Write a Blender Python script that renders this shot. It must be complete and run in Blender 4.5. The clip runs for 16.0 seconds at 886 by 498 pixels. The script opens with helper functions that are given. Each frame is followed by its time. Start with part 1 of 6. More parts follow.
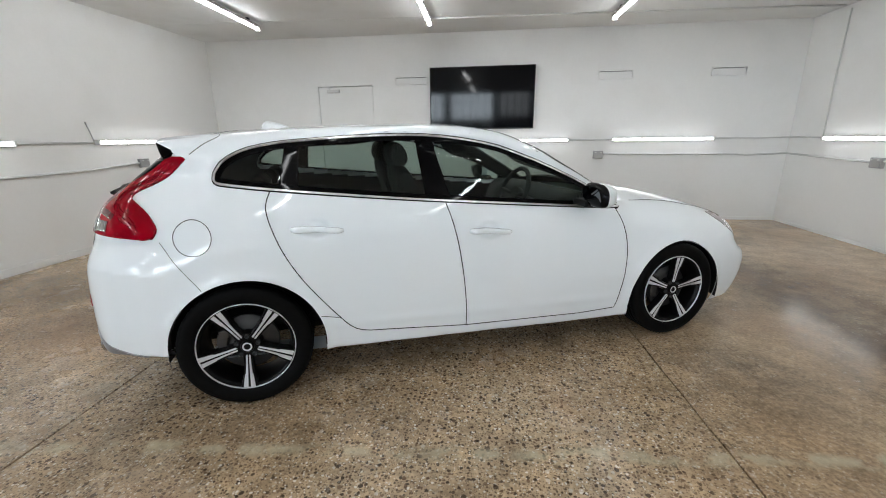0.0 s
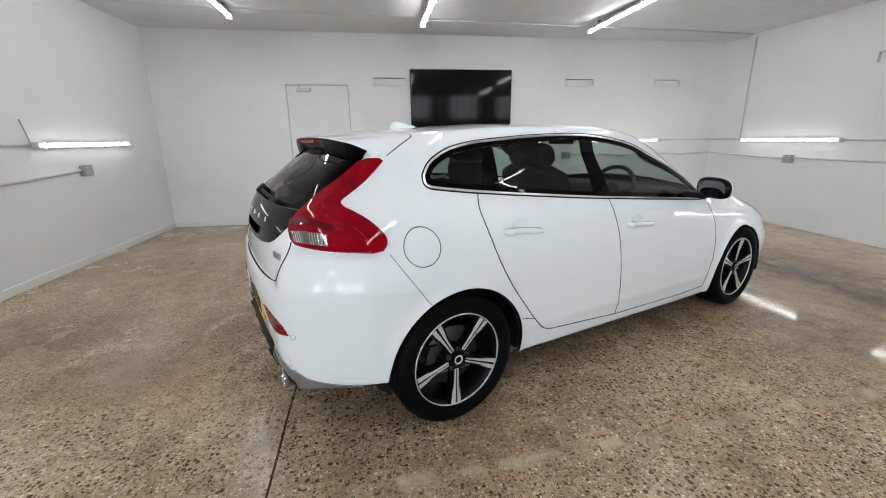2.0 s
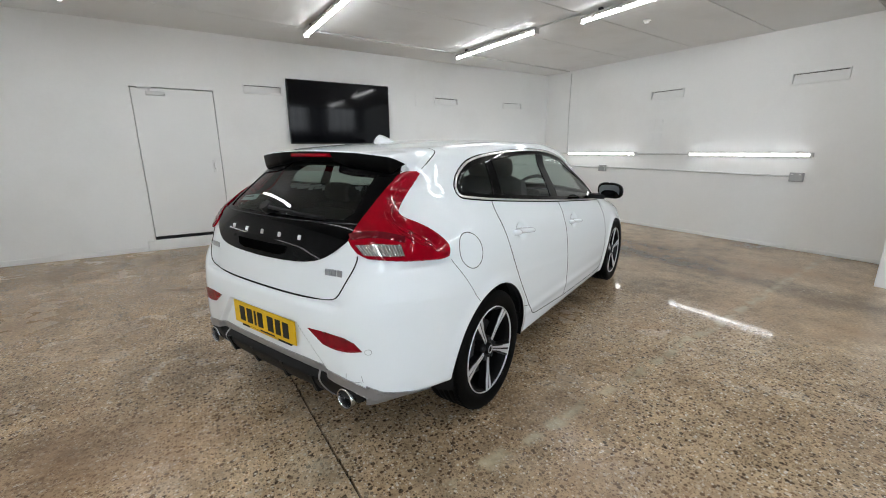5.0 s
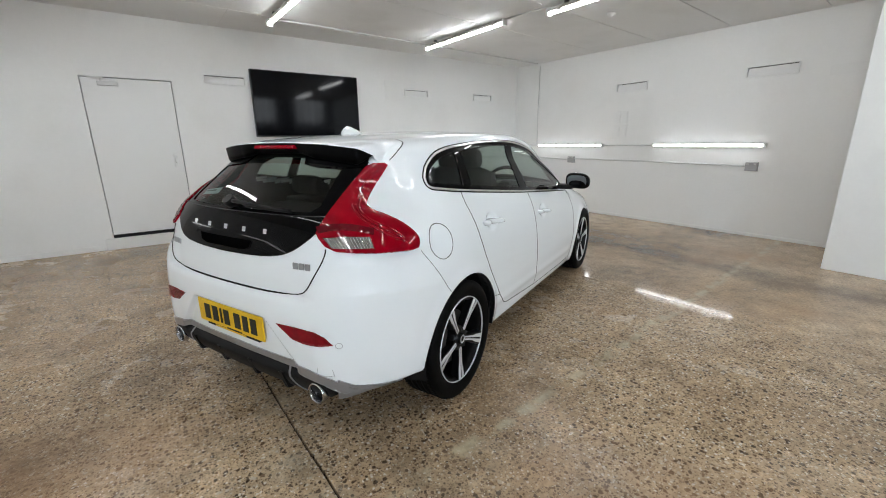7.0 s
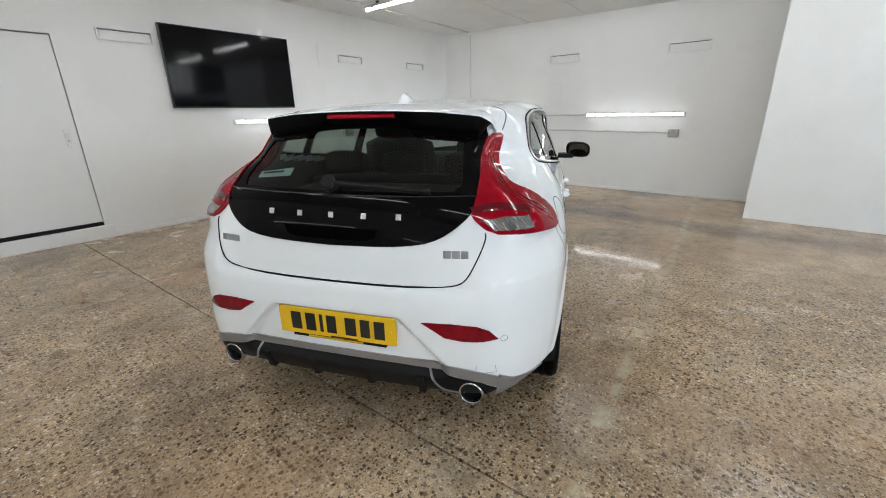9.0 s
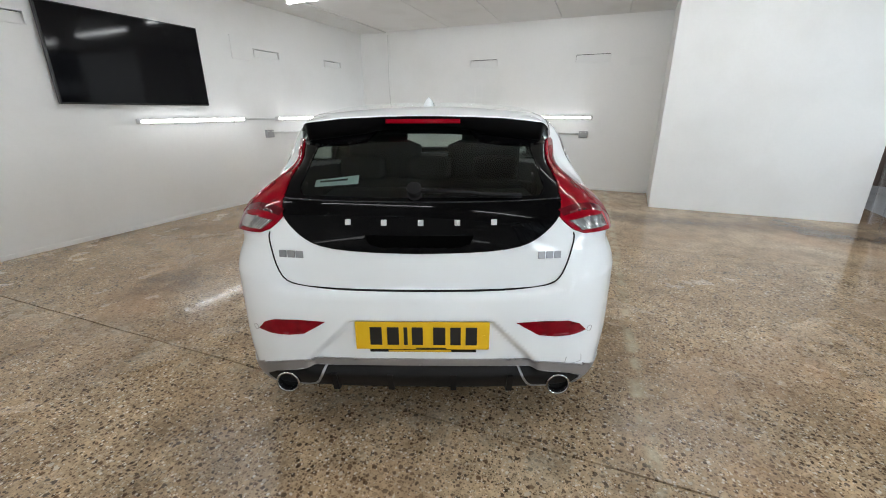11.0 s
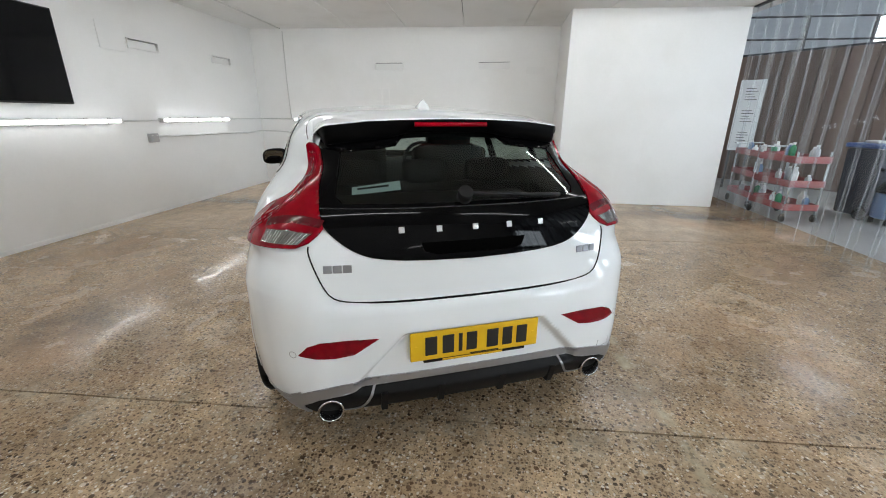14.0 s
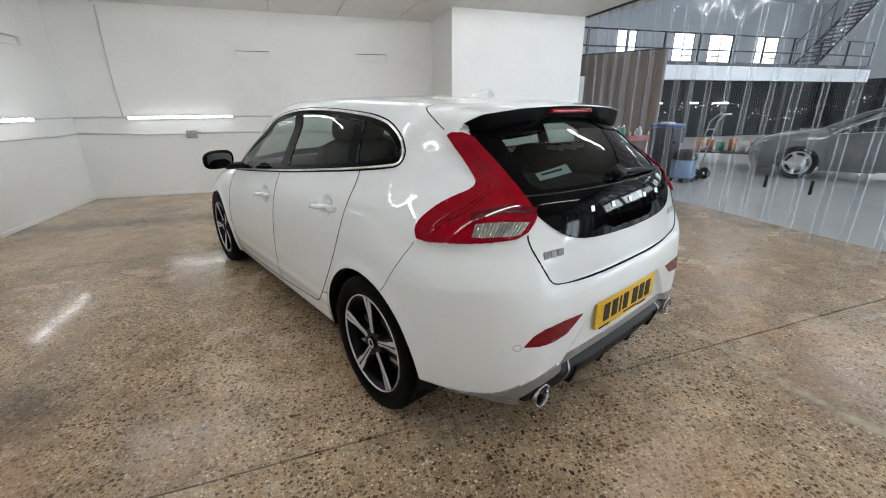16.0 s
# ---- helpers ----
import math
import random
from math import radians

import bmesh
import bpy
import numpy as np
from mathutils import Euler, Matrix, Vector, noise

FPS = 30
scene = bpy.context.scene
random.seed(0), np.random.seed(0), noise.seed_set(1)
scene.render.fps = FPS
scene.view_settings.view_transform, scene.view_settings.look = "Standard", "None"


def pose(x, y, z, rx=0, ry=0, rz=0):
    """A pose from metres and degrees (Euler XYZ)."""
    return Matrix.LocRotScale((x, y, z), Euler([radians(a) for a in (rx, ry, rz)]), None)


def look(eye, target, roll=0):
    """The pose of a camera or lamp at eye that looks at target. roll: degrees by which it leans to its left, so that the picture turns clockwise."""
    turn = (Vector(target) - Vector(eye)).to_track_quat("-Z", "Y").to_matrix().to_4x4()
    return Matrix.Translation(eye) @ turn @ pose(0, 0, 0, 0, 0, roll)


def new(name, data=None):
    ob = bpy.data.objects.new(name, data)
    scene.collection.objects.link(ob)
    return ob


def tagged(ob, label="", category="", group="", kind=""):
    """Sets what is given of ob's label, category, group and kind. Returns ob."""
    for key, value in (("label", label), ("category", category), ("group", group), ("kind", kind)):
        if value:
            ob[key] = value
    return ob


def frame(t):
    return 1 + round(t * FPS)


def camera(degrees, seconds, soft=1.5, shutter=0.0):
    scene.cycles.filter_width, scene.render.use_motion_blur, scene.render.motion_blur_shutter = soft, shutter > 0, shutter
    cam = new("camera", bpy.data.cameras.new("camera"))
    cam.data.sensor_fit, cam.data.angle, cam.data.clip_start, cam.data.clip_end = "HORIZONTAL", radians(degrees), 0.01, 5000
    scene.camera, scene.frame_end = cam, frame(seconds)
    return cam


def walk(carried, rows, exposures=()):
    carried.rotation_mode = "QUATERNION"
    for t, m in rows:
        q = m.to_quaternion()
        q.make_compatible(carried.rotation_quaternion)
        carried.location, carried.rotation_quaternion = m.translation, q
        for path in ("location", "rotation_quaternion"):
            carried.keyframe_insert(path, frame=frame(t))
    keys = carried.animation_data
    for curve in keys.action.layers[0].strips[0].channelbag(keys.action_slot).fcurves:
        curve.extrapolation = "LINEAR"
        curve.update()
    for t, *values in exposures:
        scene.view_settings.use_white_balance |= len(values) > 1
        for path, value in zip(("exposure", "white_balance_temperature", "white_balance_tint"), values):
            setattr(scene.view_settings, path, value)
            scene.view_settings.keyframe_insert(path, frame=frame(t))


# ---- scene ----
# camera and walk
cam = camera(95.2, 16.0, 1.0)
PATH = [
    (0, (-0.156, 0.03, 1.35), (-0.41, 1.941, 0.817), -0.7),
    (0.5, (-0.549, -0.004, 1.337), (-0.69, 1.915, 0.792), -0.4),
    (1, (-0.96, -0.053, 1.349), (-0.979, 1.871, 0.802), -0.3),
    (1.5, (-1.328, -0.022, 1.334), (-1.22, 1.902, 0.796), -0.4),
    (2, (-1.704, 0.038, 1.352), (-1.446, 1.95, 0.826), -0.7),
    (2.5, (-2.037, 0.073, 1.357), (-1.621, 1.961, 0.844), -1.0),
    (3, (-2.288, 0.175, 1.336), (-1.706, 2.024, 0.84), -1.2),
    (3.5, (-2.5, 0.243, 1.339), (-1.759, 2.036, 0.851), -1.2),
    (4, (-2.647, 0.224, 1.375), (-1.782, 1.961, 0.892), -1.0),
    (4.5, (-2.657, 0.198, 1.373), (-1.7, 1.887, 0.893), -0.6),
    (7, (-2.641, 0.166, 1.363), (-1.529, 1.748, 0.852), -0.6),
    (7.5, (-2.702, 0.225, 1.337), (-1.527, 1.749, 0.793), -0.7),
    (8, (-2.848, 0.442, 1.323), (-1.586, 1.882, 0.744), -0.8),
    (8.5, (-3.053, 0.71, 1.338), (-1.695, 2.044, 0.727), -0.9),
    (9, (-3.289, 0.977, 1.355), (-1.83, 2.188, 0.717), -1.0),
    (9.5, (-3.431, 1.263, 1.343), (-1.878, 2.342, 0.694), -1.1),
    (12, (-3.756, 1.628, 1.411), (-1.984, 2.304, 0.778), 0.4),
    (12.5, (-3.768, 1.644, 1.412), (-1.983, 2.286, 0.781), 0.4),
    (13, (-3.798, 1.694, 1.398), (-1.985, 2.261, 0.773), 0.4),
    (13.5, (-3.798, 1.884, 1.376), (-1.948, 2.321, 0.753), 0.5),
    (14, (-3.848, 2.191, 1.384), (-1.967, 2.445, 0.754), 0.4),
    (14.5, (-3.909, 2.559, 1.408), (-2.017, 2.605, 0.763), 0.0),
    (15, (-3.865, 2.897, 1.37), (-1.986, 2.719, 0.71), -0.2),
    (15.5, (-3.814, 3.221, 1.354), (-1.966, 2.837, 0.691), -0.4),
    (16, (-3.772, 3.509, 1.359), (-1.964, 2.957, 0.705), -0.6),
]
walk(cam, [(t, look(eye, target, roll)) for t, eye, target, roll in PATH], [(0, -0.08), (4, -0.08), (8, -0.05), (11, 0.05), (14, 0.04), (16, 0.0)])

# world and light levels
world = bpy.data.worlds.new("world")
scene.world = world
world.use_nodes = True
world.node_tree.nodes["Background"].inputs[0].default_value = (0.75, 0.85, 1, 1)
world.node_tree.nodes["Background"].inputs[1].default_value = 0.6
CEILING_LIGHT, WALL_LIGHT, SHOP_LIGHT, DAYLIGHT = 40.5, 10.5, 66.0, 4.6

# ---- materials ----


def material(name, colour, rough=0.5, metal=0.0, vary=0.08, scale=3.0, grain=0.0, grain_scale=200.0, bump=0.0,
             coat=0.0, rough_vary=0.0, dirt=None, dirt_amount=0.0, dirt_scale=1.5, random_tint=0.0, shine=0.5, coat_rough=0.04):
    """A principled material with broad variation, fine grain, relief and dirt patches."""
    m = bpy.data.materials.new(name)
    m.use_nodes = True
    nt = m.node_tree
    b = nt.nodes["Principled BSDF"]
    L = nt.links.new
    tc = nt.nodes.new("ShaderNodeTexCoord")
    b.inputs["Roughness"].default_value = rough
    b.inputs["Metallic"].default_value = metal
    b.inputs["Coat Weight"].default_value = coat
    b.inputs["Coat Roughness"].default_value = coat_rough
    b.inputs["Specular IOR Level"].default_value = shine
    big = nt.nodes.new("ShaderNodeTexNoise")
    big.inputs["Scale"].default_value = scale
    big.inputs["Detail"].default_value = 6
    L(tc.outputs["Object"], big.inputs["Vector"])
    fine = nt.nodes.new("ShaderNodeTexNoise")
    fine.inputs["Scale"].default_value = grain_scale
    fine.inputs["Detail"].default_value = 3
    L(tc.outputs["Object"], fine.inputs["Vector"])
    mix = nt.nodes.new("ShaderNodeMix")
    mix.data_type = "RGBA"
    mix.inputs[6].default_value = (*[c * (1 - vary) for c in colour], 1)
    mix.inputs[7].default_value = (*[min(1, c * (1 + vary)) for c in colour], 1)
    L(big.outputs["Fac"], mix.inputs[0])
    out = mix.outputs[2]
    if grain:
        g = nt.nodes.new("ShaderNodeMix")
        g.data_type, g.blend_type = "RGBA", "MULTIPLY"
        ramp = nt.nodes.new("ShaderNodeMapRange")
        ramp.inputs[3].default_value, ramp.inputs[4].default_value = 1 - grain, 1 + grain
        L(fine.outputs["Fac"], ramp.inputs[0])
        g.inputs[0].default_value = 1
        L(out, g.inputs[6])
        L(ramp.outputs[0], g.inputs[7])
        out = g.outputs[2]
    if dirt:
        d = nt.nodes.new("ShaderNodeTexNoise")
        d.inputs["Scale"].default_value, d.inputs["Detail"].default_value = dirt_scale, 8
        L(tc.outputs["Object"], d.inputs["Vector"])
        r = nt.nodes.new("ShaderNodeMapRange")
        r.inputs[1].default_value, r.inputs[2].default_value = 0.5, 0.75
        r.inputs[4].default_value = dirt_amount
        L(d.outputs["Fac"], r.inputs[0])
        g = nt.nodes.new("ShaderNodeMix")
        g.data_type = "RGBA"
        g.inputs[7].default_value = (*dirt, 1)
        L(r.outputs[0], g.inputs[0])
        L(out, g.inputs[6])
        out = g.outputs[2]
    if random_tint:
        oi = nt.nodes.new("ShaderNodeObjectInfo")
        r = nt.nodes.new("ShaderNodeMapRange")
        r.inputs[3].default_value, r.inputs[4].default_value = 1 - random_tint, 1 + random_tint
        L(oi.outputs["Random"], r.inputs[0])
        g = nt.nodes.new("ShaderNodeMix")
        g.data_type, g.blend_type = "RGBA", "MULTIPLY"
        g.inputs[0].default_value = 1
        L(out, g.inputs[6])
        L(r.outputs[0], g.inputs[7])
        out = g.outputs[2]
    L(out, b.inputs["Base Color"])
    if rough_vary:
        r = nt.nodes.new("ShaderNodeMapRange")
        r.inputs[3].default_value, r.inputs[4].default_value = max(0, rough - rough_vary), min(1, rough + rough_vary)
        L(big.outputs["Fac"], r.inputs[0])
        L(r.outputs[0], b.inputs["Roughness"])
    if bump:
        bp = nt.nodes.new("ShaderNodeBump")
        bp.inputs["Strength"].default_value = bump
        bp.inputs["Distance"].default_value = 0.002
        L(fine.outputs["Fac"], bp.inputs["Height"])
        L(bp.outputs[0], b.inputs["Normal"])
    return m


def glow(name, colour, strength):
    m = bpy.data.materials.new(name)
    m.use_nodes = True
    b = m.node_tree.nodes["Principled BSDF"]
    b.inputs["Base Color"].default_value = (0.8, 0.8, 0.8, 1)
    b.inputs["Emission Color"].default_value = (*colour, 1)
    b.inputs["Emission Strength"].default_value = strength
    return m


def clear(name, tint, rough=0.0, ior=1.5, ripple=0.0, haze=0.0):
    """A thin clear sheet: see-through, with Fresnel gloss."""
    m = bpy.data.materials.new(name)
    m.use_nodes = True
    nt = m.node_tree
    nt.nodes.clear()
    L = nt.links.new
    out = nt.nodes.new("ShaderNodeOutputMaterial")
    tr = nt.nodes.new("ShaderNodeBsdfTransparent")
    tr.inputs[0].default_value = (*tint, 1)
    gl = nt.nodes.new("ShaderNodeBsdfGlossy")
    gl.inputs["Roughness"].default_value = rough
    fr = nt.nodes.new("ShaderNodeLayerWeight")
    fr.inputs[0].default_value = 0.5
    pw = nt.nodes.new("ShaderNodeMath")
    pw.operation, pw.inputs[1].default_value = "POWER", 5.0
    ma = nt.nodes.new("ShaderNodeMath")
    f0 = ((ior - 1) / (ior + 1)) ** 2 * 1.5
    ma.operation, ma.inputs[1].default_value, ma.inputs[2].default_value = "MULTIPLY_ADD", 1 - f0, f0
    mx = nt.nodes.new("ShaderNodeMixShader")
    L(fr.outputs["Facing"], pw.inputs[0])
    L(pw.outputs[0], ma.inputs[0])
    L(ma.outputs[0], mx.inputs[0])
    base = tr.outputs[0]
    if haze:
        df = nt.nodes.new("ShaderNodeBsdfTranslucent")
        df.inputs[0].default_value = (0.85, 0.9, 0.95, 1)
        hz = nt.nodes.new("ShaderNodeMixShader")
        hz.inputs[0].default_value = haze
        L(base, hz.inputs[1])
        L(df.outputs[0], hz.inputs[2])
        base = hz.outputs[0]
    L(base, mx.inputs[1])
    L(gl.outputs[0], mx.inputs[2])
    if ripple:
        tc = nt.nodes.new("ShaderNodeTexCoord")
        mp = nt.nodes.new("ShaderNodeMapping")
        mp.inputs["Scale"].default_value = (5, 5, 0.8)
        n = nt.nodes.new("ShaderNodeTexNoise")
        n.inputs["Scale"].default_value = 2.5
        bp = nt.nodes.new("ShaderNodeBump")
        bp.inputs["Strength"].default_value = ripple
        bp.inputs["Distance"].default_value = 0.02
        L(tc.outputs["Object"], mp.inputs[0])
        L(mp.outputs[0], n.inputs["Vector"])
        L(n.outputs["Fac"], bp.inputs["Height"])
        L(bp.outputs[0], gl.inputs["Normal"])
        L(bp.outputs[0], fr.inputs["Normal"])
    L(mx.outputs[0], out.inputs[0])
    return m


# dark oily stains on the floor: centre, half sizes, strength
STAINS = [(-3.35, 2.45, 0.45, 0.40, 0.65), (-2.9, 3.1, 0.35, 0.5, 0.4), (-1.75, 5.0, 0.5, 0.38, 0.65), (-2.6, 4.2, 0.5, 0.3, 0.3), (1.6, 2.2, 0.5, 0.35, 0.35), (2.5, 3.2, 0.9, 1.7, 0.55), (1.25, 2.45, 0.45, 0.4, 0.45)]


def concrete():
    """Brown ground concrete with exposed pebbles, worn and polished unevenly."""
    m = bpy.data.materials.new("aggregate_concrete")
    m.use_nodes = True
    nt = m.node_tree
    L = nt.links.new
    b = nt.nodes["Principled BSDF"]
    tc = nt.nodes.new("ShaderNodeTexCoord")

    def noise_tex(scale, detail=6, rough=0.55):
        n = nt.nodes.new("ShaderNodeTexNoise")
        n.inputs["Scale"].default_value, n.inputs["Detail"].default_value = scale, detail
        n.inputs["Roughness"].default_value = rough
        L(tc.outputs["Object"], n.inputs["Vector"])
        return n.outputs["Fac"]

    def ramp(src, stops, interp="LINEAR"):
        r = nt.nodes.new("ShaderNodeValToRGB")
        r.color_ramp.interpolation = interp
        while len(r.color_ramp.elements) < len(stops):
            r.color_ramp.elements.new(0.5)
        for e, (p, c) in zip(r.color_ramp.elements, stops):
            e.position, e.color = p, (*c, 1) if len(c) == 3 else c
        L(src, r.inputs[0])
        return r.outputs[0]

    def mixed(fac, a, c, mode="MIX"):
        g = nt.nodes.new("ShaderNodeMix")
        g.data_type, g.blend_type = "RGBA", mode
        for v, i in ((fac, 0), (a, 6), (c, 7)):
            if isinstance(v, (int, float)):
                g.inputs[i].default_value = v
            elif isinstance(v, tuple):
                g.inputs[i].default_value = (*v, 1)
            else:
                L(v, g.inputs[i])
        return g.outputs[2]

    def rangemap(src, a, c, lo=0.0, hi=1.0):
        r = nt.nodes.new("ShaderNodeMapRange")
        for i, v in enumerate((a, c, lo, hi)):
            r.inputs[i + 1].default_value = v
        L(src, r.inputs[0])
        return r.outputs[0]

    def math_node(op, a, c):
        g = nt.nodes.new("ShaderNodeMath")
        g.operation = op
        for v, i in ((a, 0), (c, 1)):
            if isinstance(v, (int, float)):
                g.inputs[i].default_value = v
            else:
                L(v, g.inputs[i])
        return g.outputs[0]

    base = ramp(noise_tex(0.9, 8), [(0.3, (0.30, 0.205, 0.122)), (0.5, (0.44, 0.322, 0.205)), (0.72, (0.56, 0.43, 0.29))])
    base = mixed(0.6, base, ramp(noise_tex(45, 4), [(0.3, (0.5, 0.48, 0.46)), (0.7, (1.4, 1.4, 1.38))]), "MULTIPLY")
    # pebbles of three sizes, warped so that none is round
    warp = nt.nodes.new("ShaderNodeTexNoise")
    warp.inputs["Scale"].default_value = 60
    L(tc.outputs["Object"], warp.inputs["Vector"])
    wv = nt.nodes.new("ShaderNodeVectorMath")
    wv.operation = "MULTIPLY_ADD"
    wv.inputs[1].default_value = (0.012, 0.012, 0.012)
    L(warp.outputs["Color"], wv.inputs[0])
    L(tc.outputs["Object"], wv.inputs[2])
    sx = nt.nodes.new("ShaderNodeSeparateXYZ")
    L(wv.outputs[0], sx.inputs[0])
    worn = math_node("MULTIPLY", rangemap(noise_tex(0.9, 6), 0.30, 0.46, 0.35, 1.0), rangemap(math_node("ADD", sx.outputs[0], math_node("MULTIPLY", noise_tex(1.4, 4), 0.8)), 0.9, 1.9, 1.0, 0.18))
    for scale, lo, hi, share, strength in ((120, 0.30, 0.40, 0.46, 0.62), (62, 0.27, 0.35, 0.40, 0.78), (37, 0.25, 0.31, 0.33, 0.88), (24, 0.22, 0.27, 0.15, 0.85)):
        v = nt.nodes.new("ShaderNodeTexVoronoi")
        v.voronoi_dimensions = "2D"
        v.inputs["Scale"].default_value = scale
        L(wv.outputs[0], v.inputs["Vector"])
        sep = nt.nodes.new("ShaderNodeSeparateColor")
        L(v.outputs["Color"], sep.inputs[0])
        inner = rangemap(v.outputs["Distance"], hi, lo)
        there = math_node("LESS_THAN", sep.outputs[0], share)
        fac = math_node("MULTIPLY", math_node("MULTIPLY", inner, there), math_node("MULTIPLY", worn, strength))
        col = ramp(sep.outputs[1], [(0.0, (0.028, 0.018, 0.012)), (0.26, (0.05, 0.03, 0.019)), (0.48, (0.10, 0.055, 0.03)),
                                    (0.66, (0.17, 0.11, 0.065)), (0.80, (0.30, 0.23, 0.15)), (0.90, (0.55, 0.48, 0.38))], "CONSTANT")
        base = mixed(fac, base, col)
    # small pale flecks
    for scale, share in ((95, 0.10), (52, 0.07)):
        v = nt.nodes.new("ShaderNodeTexVoronoi")
        v.voronoi_dimensions = "2D"
        v.inputs["Scale"].default_value = scale
        v.inputs["Randomness"].default_value = 0.9
        L(wv.outputs[0], v.inputs["Vector"])
        sep = nt.nodes.new("ShaderNodeSeparateColor")
        L(v.outputs["Color"], sep.inputs[0])
        fac = math_node("MULTIPLY", rangemap(v.outputs["Distance"], 0.34, 0.24), math_node("LESS_THAN", sep.outputs[1], share))
        base = mixed(math_node("MULTIPLY", fac, math_node("MULTIPLY", worn, 0.9)), base, (0.72, 0.66, 0.56))
    # broad dirt and pale worn patches
    base = mixed(rangemap(noise_tex(0.55, 7), 0.54, 0.70, 0, 0.55), base, (0.075, 0.052, 0.036))
    base = mixed(rangemap(noise_tex(1.3, 9, 0.65), 0.56, 0.76, 0, 0.3), base, (0.42, 0.345, 0.25))
    # dark tyre band in front of the far wall, and a pale seam beside the car
    wob = math_node("MULTIPLY", math_node("SUBTRACT", noise_tex(1.1, 5), 0.5), 0.5)
    d = math_node("ABSOLUTE", math_node("SUBTRACT", math_node("ADD", sx.outputs[0], wob), 2.3), 0.0)
    base = mixed(rangemap(d, 0.35, 0.05, 0, 0.5), base, (0.055, 0.042, 0.032))
    for cx, cy, rx, ry, amount in STAINS:
        px = math_node("DIVIDE", math_node("SUBTRACT", math_node("ADD", sx.outputs[0], wob), cx), rx)
        py = math_node("DIVIDE", math_node("SUBTRACT", math_node("ADD", sx.outputs[1], wob), cy), ry)
        d2 = math_node("ADD", math_node("MULTIPLY", px, px), math_node("MULTIPLY", py, py))
        base = mixed(math_node("MULTIPLY", rangemap(d2, 1.0, 0.15, 0, amount), rangemap(noise_tex(5, 8, 0.7), 0.38, 0.58, 0.35, 1.0)), base, (0.06, 0.042, 0.03))
    wob2 = math_node("MULTIPLY", math_node("SUBTRACT", noise_tex(4, 6), 0.5), 0.12)
    line = math_node("SUBTRACT", math_node("ADD", sx.outputs[1], wob2), math_node("ADD", math_node("MULTIPLY", sx.outputs[0], 0.09), 1.54))
    seam = math_node("MULTIPLY", rangemap(math_node("ABSOLUTE", line, 0.0), 0.055, 0.012, 0, 0.72), rangemap(noise_tex(7, 4), 0.42, 0.54))
    base = mixed(seam, base, (0.46, 0.40, 0.28))
    # pale worn edges along the first joint
    j = math_node("ABSOLUTE", math_node("ADD", math_node("ADD", sx.outputs[0], math_node("MULTIPLY", sx.outputs[1], 0.049)), 2.22), 0.0)
    edge = math_node("MULTIPLY", rangemap(math_node("ADD", j, math_node("MULTIPLY", wob2, 2.0)), 0.17, 0.02, 0, 0.6), rangemap(noise_tex(6, 6, 0.7), 0.46, 0.62))
    base = mixed(edge, base, (0.46, 0.41, 0.32))
    # mottling, orange tints and pale scuffs
    base = mixed(0.75, base, ramp(noise_tex(5.5, 9, 0.68), [(0.34, (0.62, 0.60, 0.57)), (0.5, (1.0, 1.0, 1.0)), (0.68, (1.36, 1.33, 1.28))]), "MULTIPLY")
    base = mixed(rangemap(noise_tex(0.75, 7), 0.54, 0.70, 0, 0.4), base, (0.46, 0.275, 0.15))
    scuff = math_node("MULTIPLY", rangemap(noise_tex(21, 9, 0.72), 0.585, 0.66, 0, 0.75), rangemap(noise_tex(1.9, 5), 0.46, 0.60))
    base = mixed(scuff, base, (0.66, 0.60, 0.50))
    L(base, b.inputs["Base Color"])
    rough = rangemap(noise_tex(1.6, 8, 0.6), 0.30, 0.72, 0.13, 0.36)
    # trowelled and polished areas
    along = math_node("ADD", sx.outputs[0], math_node("MULTIPLY", noise_tex(1.4, 4), 0.8))
    polish = math_node("MULTIPLY", rangemap(along, 0.75, 1.05, 0.0, 0.88), rangemap(along, 1.7, 2.3, 1.0, 0.45))
    crackle = rangemap(noise_tex(13, 7, 0.72), 0.42, 0.56, 0.25, 1.0)
    polish = math_node("MULTIPLY", polish, rangemap(crackle, 0.25, 1.0, 0.8, 1.0))
    for cx, cy, rx, ry in ((-0.6, 5.0, 0.55, 0.75), (0.4, 4.5, 0.5, 0.5), (-1.7, 4.5, 0.6, 0.3)):
        px = math_node("DIVIDE", math_node("SUBTRACT", math_node("ADD", sx.outputs[0], wob), cx), rx)
        py = math_node("DIVIDE", math_node("SUBTRACT", math_node("ADD", sx.outputs[1], wob), cy), ry)
        d2 = math_node("ADD", math_node("MULTIPLY", px, px), math_node("MULTIPLY", py, py))
        polish = math_node("MAXIMUM", polish, math_node("MULTIPLY", rangemap(d2, 1.0, 0.3, 0.0, 0.8), crackle))
    L(math_node("MULTIPLY", rough, math_node("SUBTRACT", 1.0, polish)), b.inputs["Roughness"])
    b.inputs["Specular IOR Level"].default_value = 0.32
    bp = nt.nodes.new("ShaderNodeBump")
    bp.inputs["Strength"].default_value, bp.inputs["Distance"].default_value = 0.13, 0.002
    L(rangemap(polish, 0.0, 0.9, 0.15, 0.03), bp.inputs["Strength"])
    L(math_node("ADD", noise_tex(70, 5), math_node("MULTIPLY", noise_tex(14, 4), 2.5)), bp.inputs["Height"])
    L(bp.outputs[0], b.inputs["Normal"])
    return m


